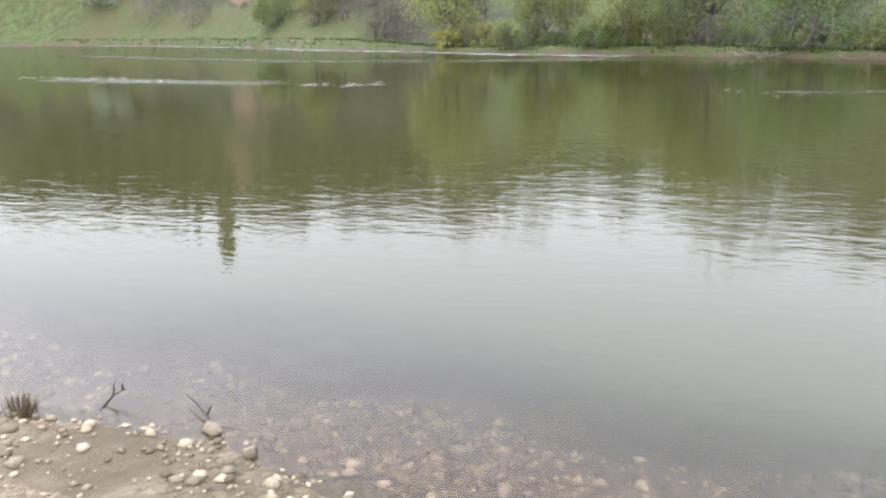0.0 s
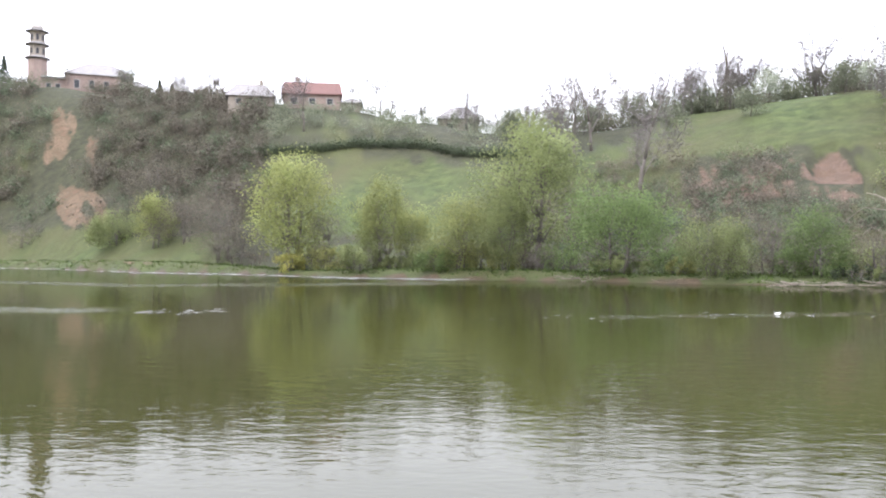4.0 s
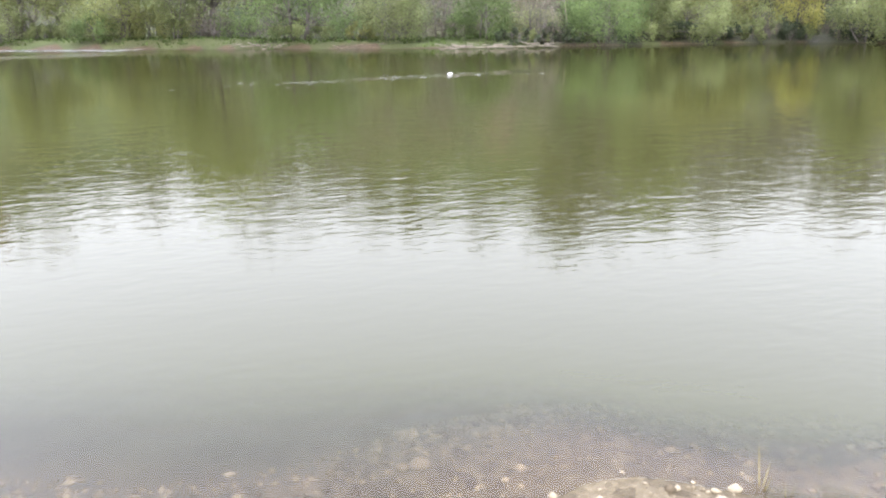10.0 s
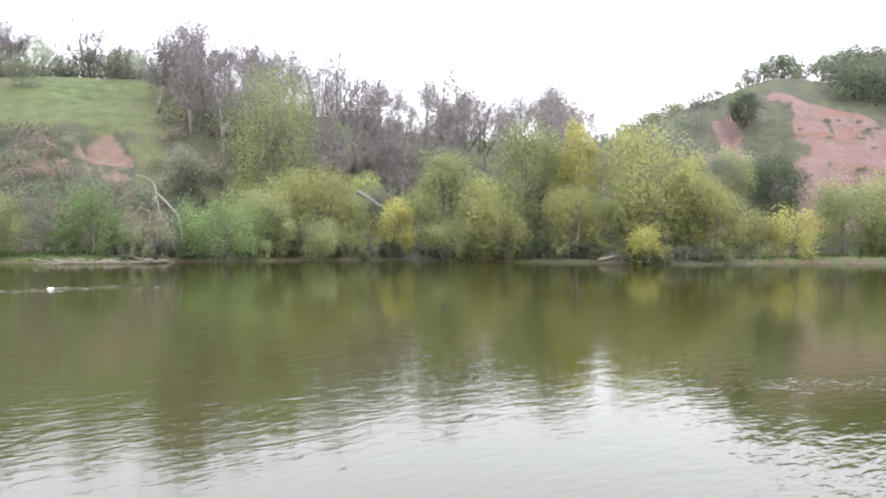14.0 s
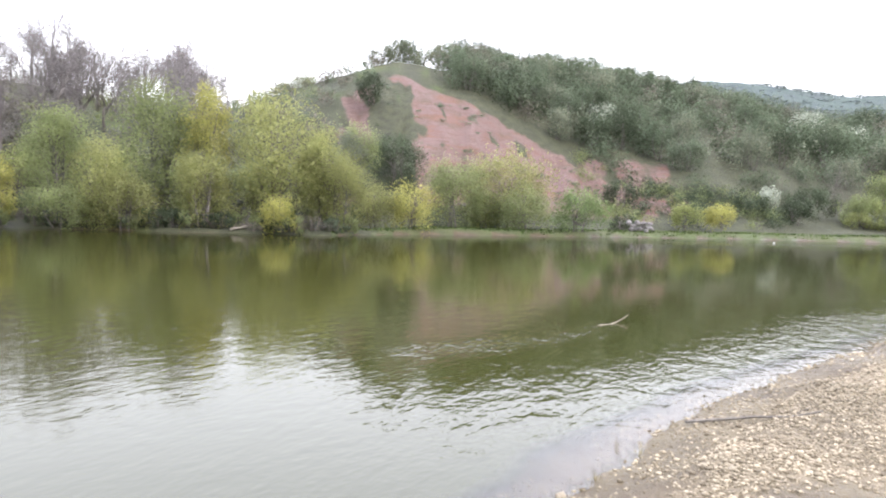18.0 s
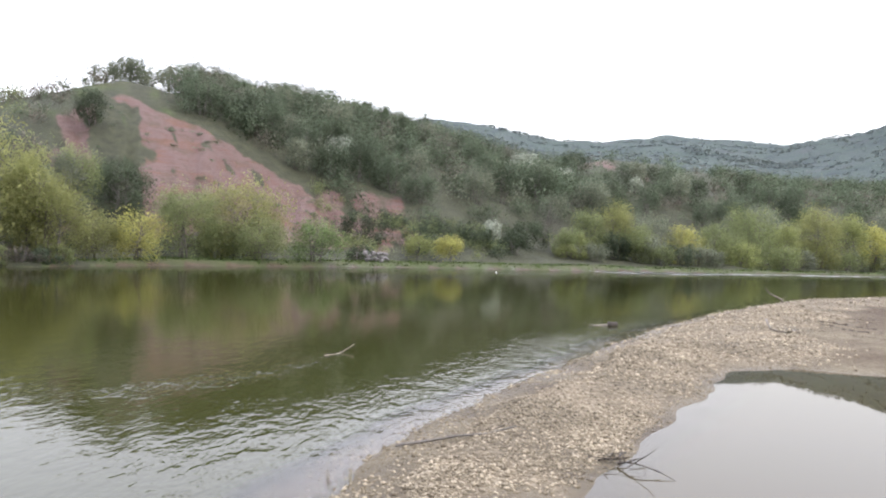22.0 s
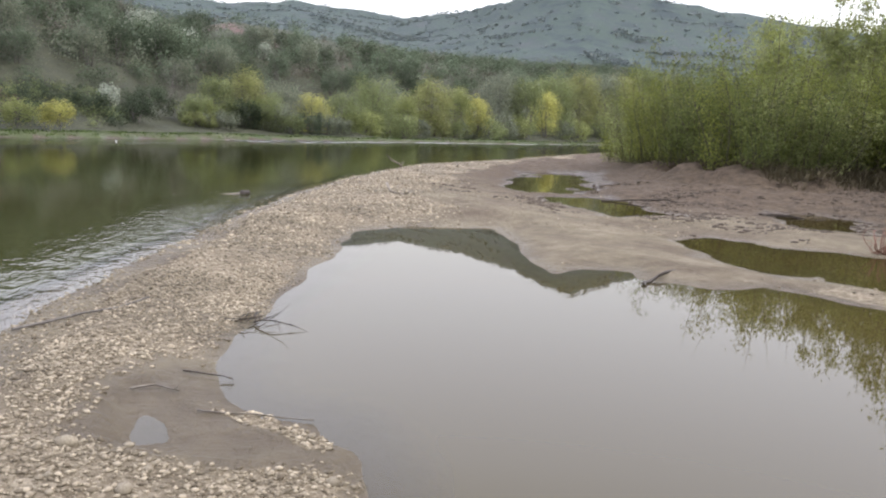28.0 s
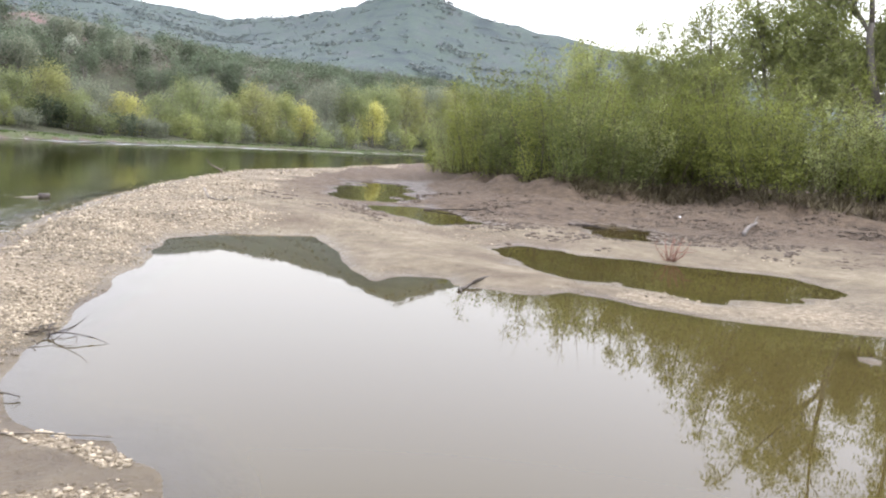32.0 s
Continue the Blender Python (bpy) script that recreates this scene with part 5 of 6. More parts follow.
def pebble_shape(rng, flat):
    """A worn stone: a twenty-sided body, flattened and uneven."""
    g = (1 + 5 ** 0.5) / 2
    v = np.array([(-1, g, 0), (1, g, 0), (-1, -g, 0), (1, -g, 0), (0, -1, g), (0, 1, g), (0, -1, -g), (0, 1, -g), (g, 0, -1), (g, 0, 1), (-g, 0, -1), (-g, 0, 1)]) / 1.9
    f = [(0, 11, 5), (0, 5, 1), (0, 1, 7), (0, 7, 10), (0, 10, 11), (1, 5, 9), (5, 11, 4), (11, 10, 2), (10, 7, 6), (7, 1, 8), (3, 9, 4), (3, 4, 2), (3, 2, 6), (3, 6, 8), (3, 8, 9), (4, 9, 5), (2, 4, 11), (6, 2, 10), (8, 6, 7), (9, 8, 1)]
    v = v * rng.uniform(0.8, 1.2, (12, 1)) * np.array([1, rng.uniform(0.6, 0.95), flat])
    return v, np.array(f)


def bar_points(rng, n, x0, x1, y0, y1, lo, hi):
    """Spots on the gravel with the ground height there between lo and hi."""
    x, y = rng.uniform(x0, x1, n * 6), rng.uniform(y0, y1, n * 6)
    z, _, g = terrain(x, y)[:3]
    ok = (z > lo) & (z < hi) & (rng.rand(n * 6) < g * np.clip(0.75 + 0.6 * wobble(x, y, 1.1, 44) + 0.5 * wobble(x, y, 0.4, 45), 0.12, 1))
    ok = np.nonzero(ok)[0][:n]
    return x[ok], y[ok], z[ok]


def lay_stones():
    rng = np.random.RandomState(51)
    shapes = [pebble_shape(rng, rng.uniform(0.35, 0.7)) for _ in range(14)]
    # the larger stones nearest the walker, one by one
    meshes = [mesh_from("stone", v, f.tolist(), STONE) for v, f in shapes[:8]]
    x, y, z = bar_points(rng, 280, -3.2, 6.5, -1.7, 3.9, -0.16, 0.5)
    for i in range(len(x)):
        s = 0.022 + 0.03 * rng.rand() ** 2.5 + (0.02 if i % 9 == 0 else 0)
        ob = new("stone", meshes[i % 8])
        ob.parent = GROUND
        ob.matrix_basis = pose(x[i], y[i], z[i] + s * 0.25, rng.uniform(-15, 15), rng.uniform(-15, 15), rng.uniform(0, 360)) @ Matrix.Diagonal((s, s, s, 1))
    # the uncounted rest, as joined gravel
    g8 = np.array([(1, 0, 0), (-1, 0, 0), (0, 1, 0), (0, -1, 0), (0, 0, 1), (0, 0, -1)]) * 0.95
    f8 = np.array([(0, 2, 4), (2, 1, 4), (1, 3, 4), (3, 0, 4), (2, 0, 5), (1, 2, 5), (3, 1, 5), (0, 3, 5)])
    shapes = shapes[:3] + [(g8 * rng.uniform(0.7, 1.3, (6, 1)) * np.array([1, rng.uniform(0.6, 0.95), rng.uniform(0.4, 0.7)]), f8) for _ in range(11)]
    sets = [(9500, 2.4, 7.8, -1.7, 1.7, 0.006, 0.026), (1500, -4.5, 4.5, 2.2, 4.6, 0.014, 0.045), (13000, -3.6, 9.5, -2.2, 4.3, 0.006, 0.026), (13000, 4, 15, -4.5, 1.2, 0.008, 0.032), (8000, 11, 30, -12, -0.5, 0.013, 0.05), (2000, 24, 62, -44, -6, 0.04, 0.09)]
    for n, x0, x1, y0, y1, r0, r1 in sets:
        x, y, z = bar_points(rng, n, x0, x1, y0, y1, -0.4 if n == 1500 else -0.22, 0.6)
        vs, fs, base = [], [], 0
        for i in range(len(x)):
            v, f = shapes[i % 14]
            a = rng.uniform(0, 6.283)
            s = r0 + (r1 - r0) * rng.rand() ** 2.6
            c, q = math.cos(a) * s, math.sin(a) * s
            vs.append(np.stack([v[:, 0] * c - v[:, 1] * q + x[i], v[:, 0] * q + v[:, 1] * c + y[i], v[:, 2] * s + z[i] + s * 0.22], 1))
            fs.append(f + base)
            base += len(v)
        me = mesh_from("gravel", np.concatenate(vs), np.concatenate(fs), GRAVEL_BITS)
        tagged(new("gravel", me), "loose pale river gravel on the bar", "gravel", kind="stuff")


def strew_pebbles():
    """Single small stones on the smooth mud between the pool and the puddles."""
    rng = np.random.RandomState(57)
    x, y = rng.uniform(6, 22, 4000), rng.uniform(-15, -3.5, 4000)
    z = heights(x, y)
    vs, fs, base = [], [], 0
    for i in range(4000):
        if z[i] < 0.015 or z[i] > 0.4 or wobble(x[i], y[i], 1.5, 58) < 0.0:
            continue
        v, f = pebble_shape(rng, 0.5)
        s = 0.008 + 0.03 * rng.rand() ** 3
        vs.append(v * s + np.array([x[i], y[i], z[i] + s * 0.2]))
        fs.append(f + base)
        base += 12
    tagged(new("mud_pebbles", mesh_from("mud_pebbles", np.concatenate(vs), np.concatenate(fs), GRAVEL_BITS)), "small pale pebbles scattered over the smooth mud", "gravel", kind="stuff")


def stick(name, label, pts, r0, r1, mat, forks=(), cat="branch", sides=7):
    """A piece of wood: a crooked tapered stem and its side branches, each a part."""
    root = tagged(new(name), label, cat)
    p0 = Vector(pts[0])
    root.location = p0
    n = len(pts) - 1
    rng = np.random.RandomState(int(abs(p0.x * 97 + p0.y * 31)) % 9999)
    path = []
    for i, p in enumerate(pts):
        path.append((Vector(p) - p0, r0 + (r1 - r0) * i / n))
        if i < n:
            q = (Vector(p) + Vector(pts[i + 1])) * 0.5 - p0
            path.append((q + Vector(rng.normal(size=3)) * (Vector(pts[i + 1]) - Vector(p)).length * 0.035, r0 + (r1 - r0) * (i + 0.5) / n))
    vs, fs = tubes([path], sides)
    part("stem", mesh_from("stem", vs, fs, mat), root)
    for fk in forks:
        k = [Vector(q) - p0 for q in fk[0]]
        vs, fs = tubes([[(c, fk[1] * (1 - 0.6 * i / max(len(k) - 1, 1))) for i, c in enumerate(k)]], 5)
        part("side_branch", mesh_from("side_branch", vs, fs, mat), root)
    return root


def on(x, y, up=0.0):
    return (x, y, max(height(x, y), -0.02) + up)


def lay_wood():
    stick("long_stick", "long grey driftwood stick lying on the gravel bar", [on(7.36, 0.63, 0.03), on(7.52, 0.36, 0.03), on(7.67, 0.06, 0.035), on(7.89, -0.52, 0.03)], 0.017, 0.010, BARK, [([on(7.8, -0.3, 0.03), on(7.98, -0.42, 0.05)], 0.006)])
    stick("twig_tangle", "dark twig tangle standing out of the pool", [on(7.2, -1.4, 0.02), (7.05, -1.52, 0.07), (6.92, -1.72, 0.03)], 0.010, 0.004, BARK_DARK,
          [([(7.05, -1.5, 0.06), (7.05, -1.65, 0.16), (7.02, -1.7, 0.22)], 0.005), ([(7.0, -1.6, 0.06), (6.85, -1.57, 0.01)], 0.005), ([(6.95, -1.68, 0.05), (6.8, -1.82, 0.0)], 0.005), ([(7.05, -1.52, 0.07), (6.98, -1.4, 0.02)], 0.006),
           ([(7.1, -1.47, 0.06), (7.2, -1.62, 0.09)], 0.005)])
    tangle = tagged(new("twig_heap"), "small heap of dark wet twigs at the pool edge", "twigs")
    x, y = 7.3, -1.38
    tangle.location = on(x, y)
    rng = np.random.RandomState(9)
    for k in range(14):
        a = rng.uniform(0, 6.283)
        c = Vector((rng.normal() * 0.07, rng.normal() * 0.07, 0.02 + 0.04 * rng.rand()))
        d = Vector((math.cos(a), math.sin(a), rng.uniform(-0.1, 0.2))) * rng.uniform(0.08, 0.2)
        vs, fs = tubes([[(c - d, 0.006), (c + d, 0.003)]], 4)
        part("twig", mesh_from("twig", vs, fs, BARK_DARK), tangle)
    stick("pool_branch", "dark wet branch lying at the pool's edge", [(7.97, -6.56, 0.02), (8.2, -6.98, 0.06), (8.44, -7.44, 0.07), (8.79, -8.22, 0.06)], 0.026, 0.02, BARK_DARK, [([(8.2, -6.98, 0.06), (8.16, -7.1, 0.13)], 0.01), ([(7.99, -6.6, 0.03), (7.8, -6.5, 0.0)], 0.014)])
    stick("thin_branch", "thin grey twig lying across the spit", [on(5.78, -0.62, 0.02), on(5.66, -0.8, 0.03), on(5.54, -0.95, 0.03)], 0.008, 0.005, BARK_DARK, [([on(5.54, -0.95, 0.03), on(5.4, -0.88, 0.02)], 0.004)])
    stick("thin_branch", "pale bent twig lying in the mud hollow", [on(5.4, -0.24, 0.02), on(5.48, -0.4, 0.03), on(5.36, -0.55, 0.02)], 0.011, 0.007, BARK_PALE, [([on(5.36, -0.52, 0.03), on(5.55, -0.62, 0.04)], 0.007)])
    stick("thin_branch", "long thin twig along the gravel spit", [on(4.92, -0.62, 0.02), on(4.76, -0.95, 0.03), on(4.58, -1.3, 0.02)], 0.008, 0.004, BARK_PALE)
    stick("forked_twig", "dark forked twig standing in the shallows", [(-2.78, 2.82, -0.02), (-2.74, 2.88, 0.04), (-2.76, 2.92, 0.09)], 0.009, 0.005, BARK_DARK, [([(-2.74, 2.88, 0.04), (-2.69, 2.92, 0.07)], 0.006), ([(-2.7, 2.91, 0.06), (-2.71, 2.92, 0.10)], 0.011)])
    stick("forked_twig", "dark twig lying half in the shallow water", [(-2.02, 2.76, 0.0), (-2.16, 2.86, 0.02), (-2.4, 3.02, 0.03)], 0.010, 0.004, BARK_DARK, [([(-2.18, 2.88, 0.02), (-2.16, 2.9, 0.07)], 0.010), ([(-2.1, 2.8, 0.02), (-1.95, 2.84, 0.0)], 0.004)])
    stick("snag", "pale branch rising from the river with a wake", [(13.0, 2.8, -0.12), (13.5, 2.45, 0.0), (13.95, 2.25, 0.02), (14.25, 2.1, 0.12)], 0.022, 0.010, BARK_PALE)
    stick("bleached_stick", "white bleached bent stick on the gravel bar", [on(19.3, -7.1, 0.25), on(18.6, -6.95, 0.05), on(18.0, -7.1, 0.04), on(18.7, -7.6, 0.06)], 0.035, 0.015, BARK_PALE)
    stick("bleached_stick", "pale dead stick sticking up at the bar's edge", [on(34.3, -13.3, 0.02), on(34.0, -12.9, 0.3), on(33.7, -12.3, 0.75)], 0.06, 0.02, BARK_PALE, [([on(34.1, -13.1, 0.15), on(34.7, -13.6, 0.25)], 0.03)])
    log = tagged(new("floating_log"), "half-sunken log with a dark sawn end in the river", "log")
    log.location = (21.5, -3.85, 0.0)
    vs, fs = tubes([[(Vector((0, 0, 0.02)), 0.06), (Vector((0.02, 0.2, 0.0)), 0.045), (Vector((0.05, 0.5, -0.02)), 0.035), (Vector((0.1, 0.9, -0.03)), 0.02)]], 10)
    part("trunk", mesh_from("trunk", vs, fs, BARK_PALE), log)
    vs, fs = tubes([[(Vector((-0.02, -0.1, 0.03)), 0.085), (Vector((0, 0.16, 0.02)), 0.09)]], 10)
    part("sawn_end", mesh_from("sawn_end", vs, fs, BARK_DARK), log, "dark wet sawn end")
    # island litter
    for pts, r in (([(18.6, -15.1), (17.6, -15.3)], 0.03), ([(15.1, -15.9), (14.1, -17.1)], 0.035), ([(15.2, -16.3), (14.2, -17.3)], 0.03), ([(19.4, -14.0), (18.4, -15.4)], 0.03)):
        a, c = pts
        stick("driftwood", "dark driftwood stick half buried in the mud", [on(*a, 0.03), on((a[0] + c[0]) / 2 + 0.1, (a[1] + c[1]) / 2, 0.06), on(*c, 0.03)], r, r * 0.5, BARK_DARK)
    stick("root_branch", "dead branch with a broken root end on the sand", [on(11.4, -18.6, 0.05), on(11.9, -19.6, 0.16), on(12.4, -20.8, 0.08)], 0.06, 0.03, BARK, [([on(11.9, -19.6, 0.15), on(12.1, -19.6, -0.02)], 0.05), ([on(12.2, -20.3, 0.1), on(12.9, -21.6, 0.2)], 0.03)])
    red = tagged(new("red_twig_bush"), "low bush of reddish bare twigs beside a puddle", "bush")
    red.location = on(9.2, -12.7)
    for k in range(26):
        a, r = rng.uniform(0, 6.283), rng.uniform(0.1, 0.5)
        q = Vector((math.cos(a) * r, math.sin(a) * r, rng.uniform(0.15, 0.5)))
        vs, fs = tubes([bent(rng, Vector((math.cos(a) * 0.08, math.sin(a) * 0.08, 0)), q, 0.008, 0.004, 0.15, 3)], 4)
        part("twig", mesh_from("twig", vs, fs, RED_STEM), red)
    # far bank
    fallen = [("fallen_tree", "bleached arching dead branches fallen on the bank", [(-23.8, 51, 1.2), (-23.5, 51, 2.86), (-22.8, 51, 3.57), (-22.1, 51, 4.17), (-21.9, 51, 4.83), (-21.4, 51, 5.11), (-20.8, 51, 5.25)], 0.06, 0.022,
               [[(-22.1, 51, 4.21), (-21.3, 51, 4.34), (-20.7, 51, 4.42), (-19.9, 51, 3.88), (-19.3, 51, 3.04)], [(-22.0, 51, 4.03), (-22.2, 50.9, 3.46), (-22.4, 50.8, 2.62), (-22.8, 50.6, 1.78), (-22.9, 50.5, 0.6)], [(-21.1, 50.8, 3.28), (-20.5, 50.8, 2.8), (-19.8, 50.8, 2.56)],
                [(-22.4, 50.8, 2.62), (-22.0, 50.7, 2.38), (-21.7, 50.6, 1.0)], [(-21.1, 50.8, 3.28), (-21.7, 50.7, 3.04), (-21.6, 50.6, 1.4)], [(-19.9, 51, 3.88), (-19.5, 51, 3.58), (-19.0, 51, 3.64)], [(-22.7, 50.7, 2.38), (-23.1, 50.6, 1.54), (-22.3, 50.5, 0.9)]]),
              ("broken_log", "broken dark trunk leaning with pale split wood", [(-35.9, 57.5, 4.9), (-36.8, 57.5, 4.4), (-38.4, 57.6, 3.6)], 0.15, 0.09, [[(-36.5, 57.5, 4.5), (-36.2, 57, 3.7), (-37.4, 57, 3.2)], [(-37.5, 57.5, 4.0), (-38.8, 57.8, 5.3)]])]
    for name, label, pts, r0, r1, forks in fallen:
        at = lambda p: (*place(p[0], p[1]), p[2])
        stick(name, label, [at(p) for p in pts], r0, r1, FALLEN if name == "fallen_tree" else BARK, [([at(q) for q in fk], r0 * (0.65 if len(fk) > 4 else 0.38)) for fk in forks], "dead tree")
    for b, base, top, lean in ((-12.3, 112, 10.5, 0.5), (-12.75, 112, 9.6, -1.2)):
        x, y = place(b, base)
        z = height(x, y)
        u, v = math.cos(radians(b)), math.sin(radians(b))
        stick("dead_snag", "tall bare bleached dead trunk on the hill", [(x, y, z - 0.2), (x + 0.2 * lean * u, y + 0.2 * lean * v, z + top * 0.35), (x + 0.6 * lean * u, y + 0.6 * lean * v, z + top * 0.7), (x + lean * u, y + lean * v, z + top)], 0.2, 0.06, BARK_PALE,
              [([(x + 0.3 * lean * u, y + 0.3 * lean * v, z + top * 0.5), (x + (lean + 1.0) * u, y + (lean + 1.0) * v, z + top * 0.72)], 0.09), ([(x + 0.6 * lean * u, y + 0.6 * lean * v, z + top * 0.7), (x + (lean - 1.1) * u, y + (lean - 1.1) * v, z + top * 0.9)], 0.07)], "dead tree")
    whitelog = [on(42.6, 31.6, 0.12), on(44, 31.0, 0.2), on(45.6, 30.4, 0.1)]
    stick("stranded_log", "white bleached log stranded at the far waterline", whitelog, 0.08, 0.05, BARK_PALE, [([whitelog[0], on(43.6, 31.6, 0.2), on(45, 31.0, 0.22)], 0.05)], "log")
    for cx, cy, n in ((1.4, 53.4, 16), (3.4, 52.6, 12), (13.6, 45.4, 16), (15.4, 44.8, 12), (17.6, 44.4, 10), (8.6, 49.3, 8)):
        heap = tagged(new("driftwood_heap"), "heap of pale driftwood stranded along the far waterline", "driftwood", group="driftwood heaps at the waterline")
        heap.location = (cx, cy, 0)
        for k in range(n):
            c = Vector((rng.normal() * 0.8, rng.normal() * 0.3, 0.06 + 0.2 * rng.rand()))
            a = rng.normal() * 0.5 - 0.5
            d = Vector((math.cos(a), math.sin(a), rng.normal() * 0.12)) * rng.uniform(0.25, 0.75)
            vs, fs = tubes([[(c - d, 0.035), (c + d, 0.015)]], 5)
            part("branch", mesh_from("branch", vs, fs, BARK_PALE), heap)


def lay_litter():
    for x, y, s in ((7.2, 25.8, 0.09), (74.1, -2.0, 0.13), (15.2, -21.0, 0.05)):
        bottle = tagged(new("plastic_bottle"), "white plastic bottle washed up or drifting on the water", "bottle")
        bottle.location = (x, y, max(height(x, y), 0) + s * 0.25)
        vs, fs = tubes([[(Vector((-s, 0, 0)), s * 0.35), (Vector((-s * 0.9, 0, 0)), s * 0.45), (Vector((s * 0.4, 0, 0)), s * 0.45), (Vector((s * 0.8, 0, 0.02)), s * 0.18), (Vector((s, 0, 0.02)), s * 0.18)]], 12)
        part("body", mesh_from("body", vs, fs, PLASTIC), bottle)
        vs, fs = tubes([[(Vector((s, 0, 0.02)), s * 0.2), (Vector((s * 1.15, 0, 0.02)), s * 0.2)]], 10)
        part("cap", mesh_from("cap", vs, fs, TRIM), bottle)
    rng = np.random.RandomState(61)
    rubble = tagged(new("rubble_heap"), "heap of pale grey rubble at the foot of the cliff", "rubble")
    x, y = place(-82.6, 80)
    rubble.location = (x, y, height(x, y))
    for k in range(38):
        v, f = pebble_shape(rng, rng.uniform(0.5, 0.8))
        s = rng.uniform(0.15, 0.45)
        c = np.array([rng.normal() * 1.3, rng.normal() * 0.8, max(0.0, 0.9 - abs(rng.normal()) * 0.6)])
        part("boulder", mesh_from("boulder", v * s + c, f.tolist(), RUBBLE, False), rubble)
    # blades: reeds in the shallows, tussocks under the thicket and along the far bank
    def tuft(x, y, h, n, mat, name, label, spread=0.06):
        root = tagged(new(name), label, "grass")
        root.location = (x, y, max(height(x, y), -0.05))
        a = rng.uniform(0, 6.283, n)
        r = spread * np.sqrt(rng.rand(n))
        p = np.stack([r * np.cos(a), r * np.sin(a), 0 * a], 1)
        hh = h * rng.uniform(0.5, 1.0, n)
        o = np.stack([np.cos(a) * hh * 0.35, np.sin(a) * hh * 0.35, hh], 1)
        w = np.stack([-np.sin(a), np.cos(a), 0 * a], 1) * h * 0.025
        v = np.stack([p - w, p + w, p + o * 0.6 + w * 0.7, p + o, p + o * 0.6 - w * 0.7], 1).reshape(-1, 3)
        me = mesh_from("foliage", v, np.arange(5 * n).reshape(n, 5), mat, False)
        tagged(part("foliage", me, root), kind="stuff")
    tuft(-3.1, 2.65, 0.12, 110, STRAW_DARK, "reed_tuft", "small dry reed tuft at the water's edge", 0.07)
    for x, y, h in ((2.02, 2.42, 0.2), (2.1, 2.35, 0.12), (6.4, 1.1, 0.16), (5.6, 1.1, 0.14), (6.35, 0.9, 0.14)):
        tuft(x, y, h, 5, STRAW, "reed_sprig", "thin dry reed sprig in the shallows", 0.03)
    v, f, base = [], [], 0
    rows = []
    for k in range(2200):                      # dry tussocks and roots under the thicket, dark for the undercut's shadow
        b = rng.uniform(-157, -128)
        d = float(np.interp(-b, [127.5, 132, 137.4, 142.4, 146.5, 149, 152.4, 158], [52, 35.5, 30.5, 32, 33, 31, 30.3, 30])) + rng.normal() * 0.8 + 0.6
        rows.append((*place(b, d), 0))
    for (x, y, _), z in zip(rows, heights([q[0] for q in rows], [q[1] for q in rows])):
        n = 9
        a = rng.uniform(0, 6.283, n)
        hh = rng.uniform(0.2, 0.95) * rng.uniform(0.5, 1.0, n)
        p = np.stack([x + 0.1 * np.cos(a), y + 0.1 * np.sin(a), 0 * a + z - 0.03], 1)
        o = np.stack([np.cos(a) * hh * 0.8, np.sin(a) * hh * 0.8, hh * rng.uniform(-0.4, 1.0, n)], 1)
        w = np.stack([-np.sin(a), np.cos(a), 0 * a], 1) * 0.02
        v.append(np.stack([p - w, p + w, p + o], 1).reshape(-1, 3))
        f.append(np.arange(3 * n).reshape(n, 3) + base)
        base += 3 * n
    tagged(new("bank_tussocks", mesh_from("bank_tussocks", np.concatenate(v), np.concatenate(f), STRAW_DARK, False)), "dry grass and roots over the sandy bank, dark as its undercut shadow", "grass", kind="stuff")
    v, f, base = [], [], 0
    rows = []
    for k in range(2600):                      # grass fringe on the far bank
        b = rng.uniform(-128, 45)
        if -63 < b < -21 and k % 9:
            continue
        r = float(interp(b, list(zip(FAR_BEARING, FAR_REACH)), 1))
        rows.append((*place(b, r + rng.uniform(0.6, 7)), r))
    for (x, y, r), z in zip(rows, heights([q[0] for q in rows], [q[1] for q in rows])):
        n = 6
        a = rng.uniform(0, 6.283, n)
        hh = rng.uniform(0.08, 0.24, n) * (0.6 + r / 130)
        p = np.stack([x + 0.3 * rng.normal(size=n), y + 0.3 * rng.normal(size=n), 0 * a + z - 0.03], 1)
        o = np.stack([np.cos(a) * hh * 0.5, np.sin(a) * hh * 0.5, hh], 1)
        w = np.stack([-np.sin(a), np.cos(a), 0 * a], 1) * 0.07
        v.append(np.stack([p - w, p + w, p + o], 1).reshape(-1, 3))
        f.append(np.arange(3 * n).reshape(n, 3) + base)
        base += 3 * n
    tagged(new("bank_grass", mesh_from("bank_grass", np.concatenate(v), np.concatenate(f), GRASS, False)), "grass fringe along the far river bank", "grass", kind="stuff")
    v, f, base = [], [], 0
    shapes = [pebble_shape(rng, 0.5) for _ in range(6)]
    cx, cy = rng.uniform(3, 25, 18000), rng.uniform(-28, -9.5, 18000)
    off = signed(cx, cy, ISLAND_EDGE + [(-300, -300), (330, -600), (330, -300)])
    lump = wobble(cx, cy, 1.6, 46) + 0.6 * wobble(cx, cy, 0.5, 47)
    cz = heights(cx, cy)
    for k in range(18000):                      # trodden clods on the mud, coloured dark for their shadows
        x, y, z, s = cx[k], cy[k], cz[k], rng.uniform(0.015, 0.05) + 0.06 * rng.rand() ** 4
        if z < 0.012 or z > 0.95 or lump[k] < -0.1 + 0.06 * max(off[k] - 5, 0) or off[k] > 15:
            continue
        q, t = shapes[k % 6]
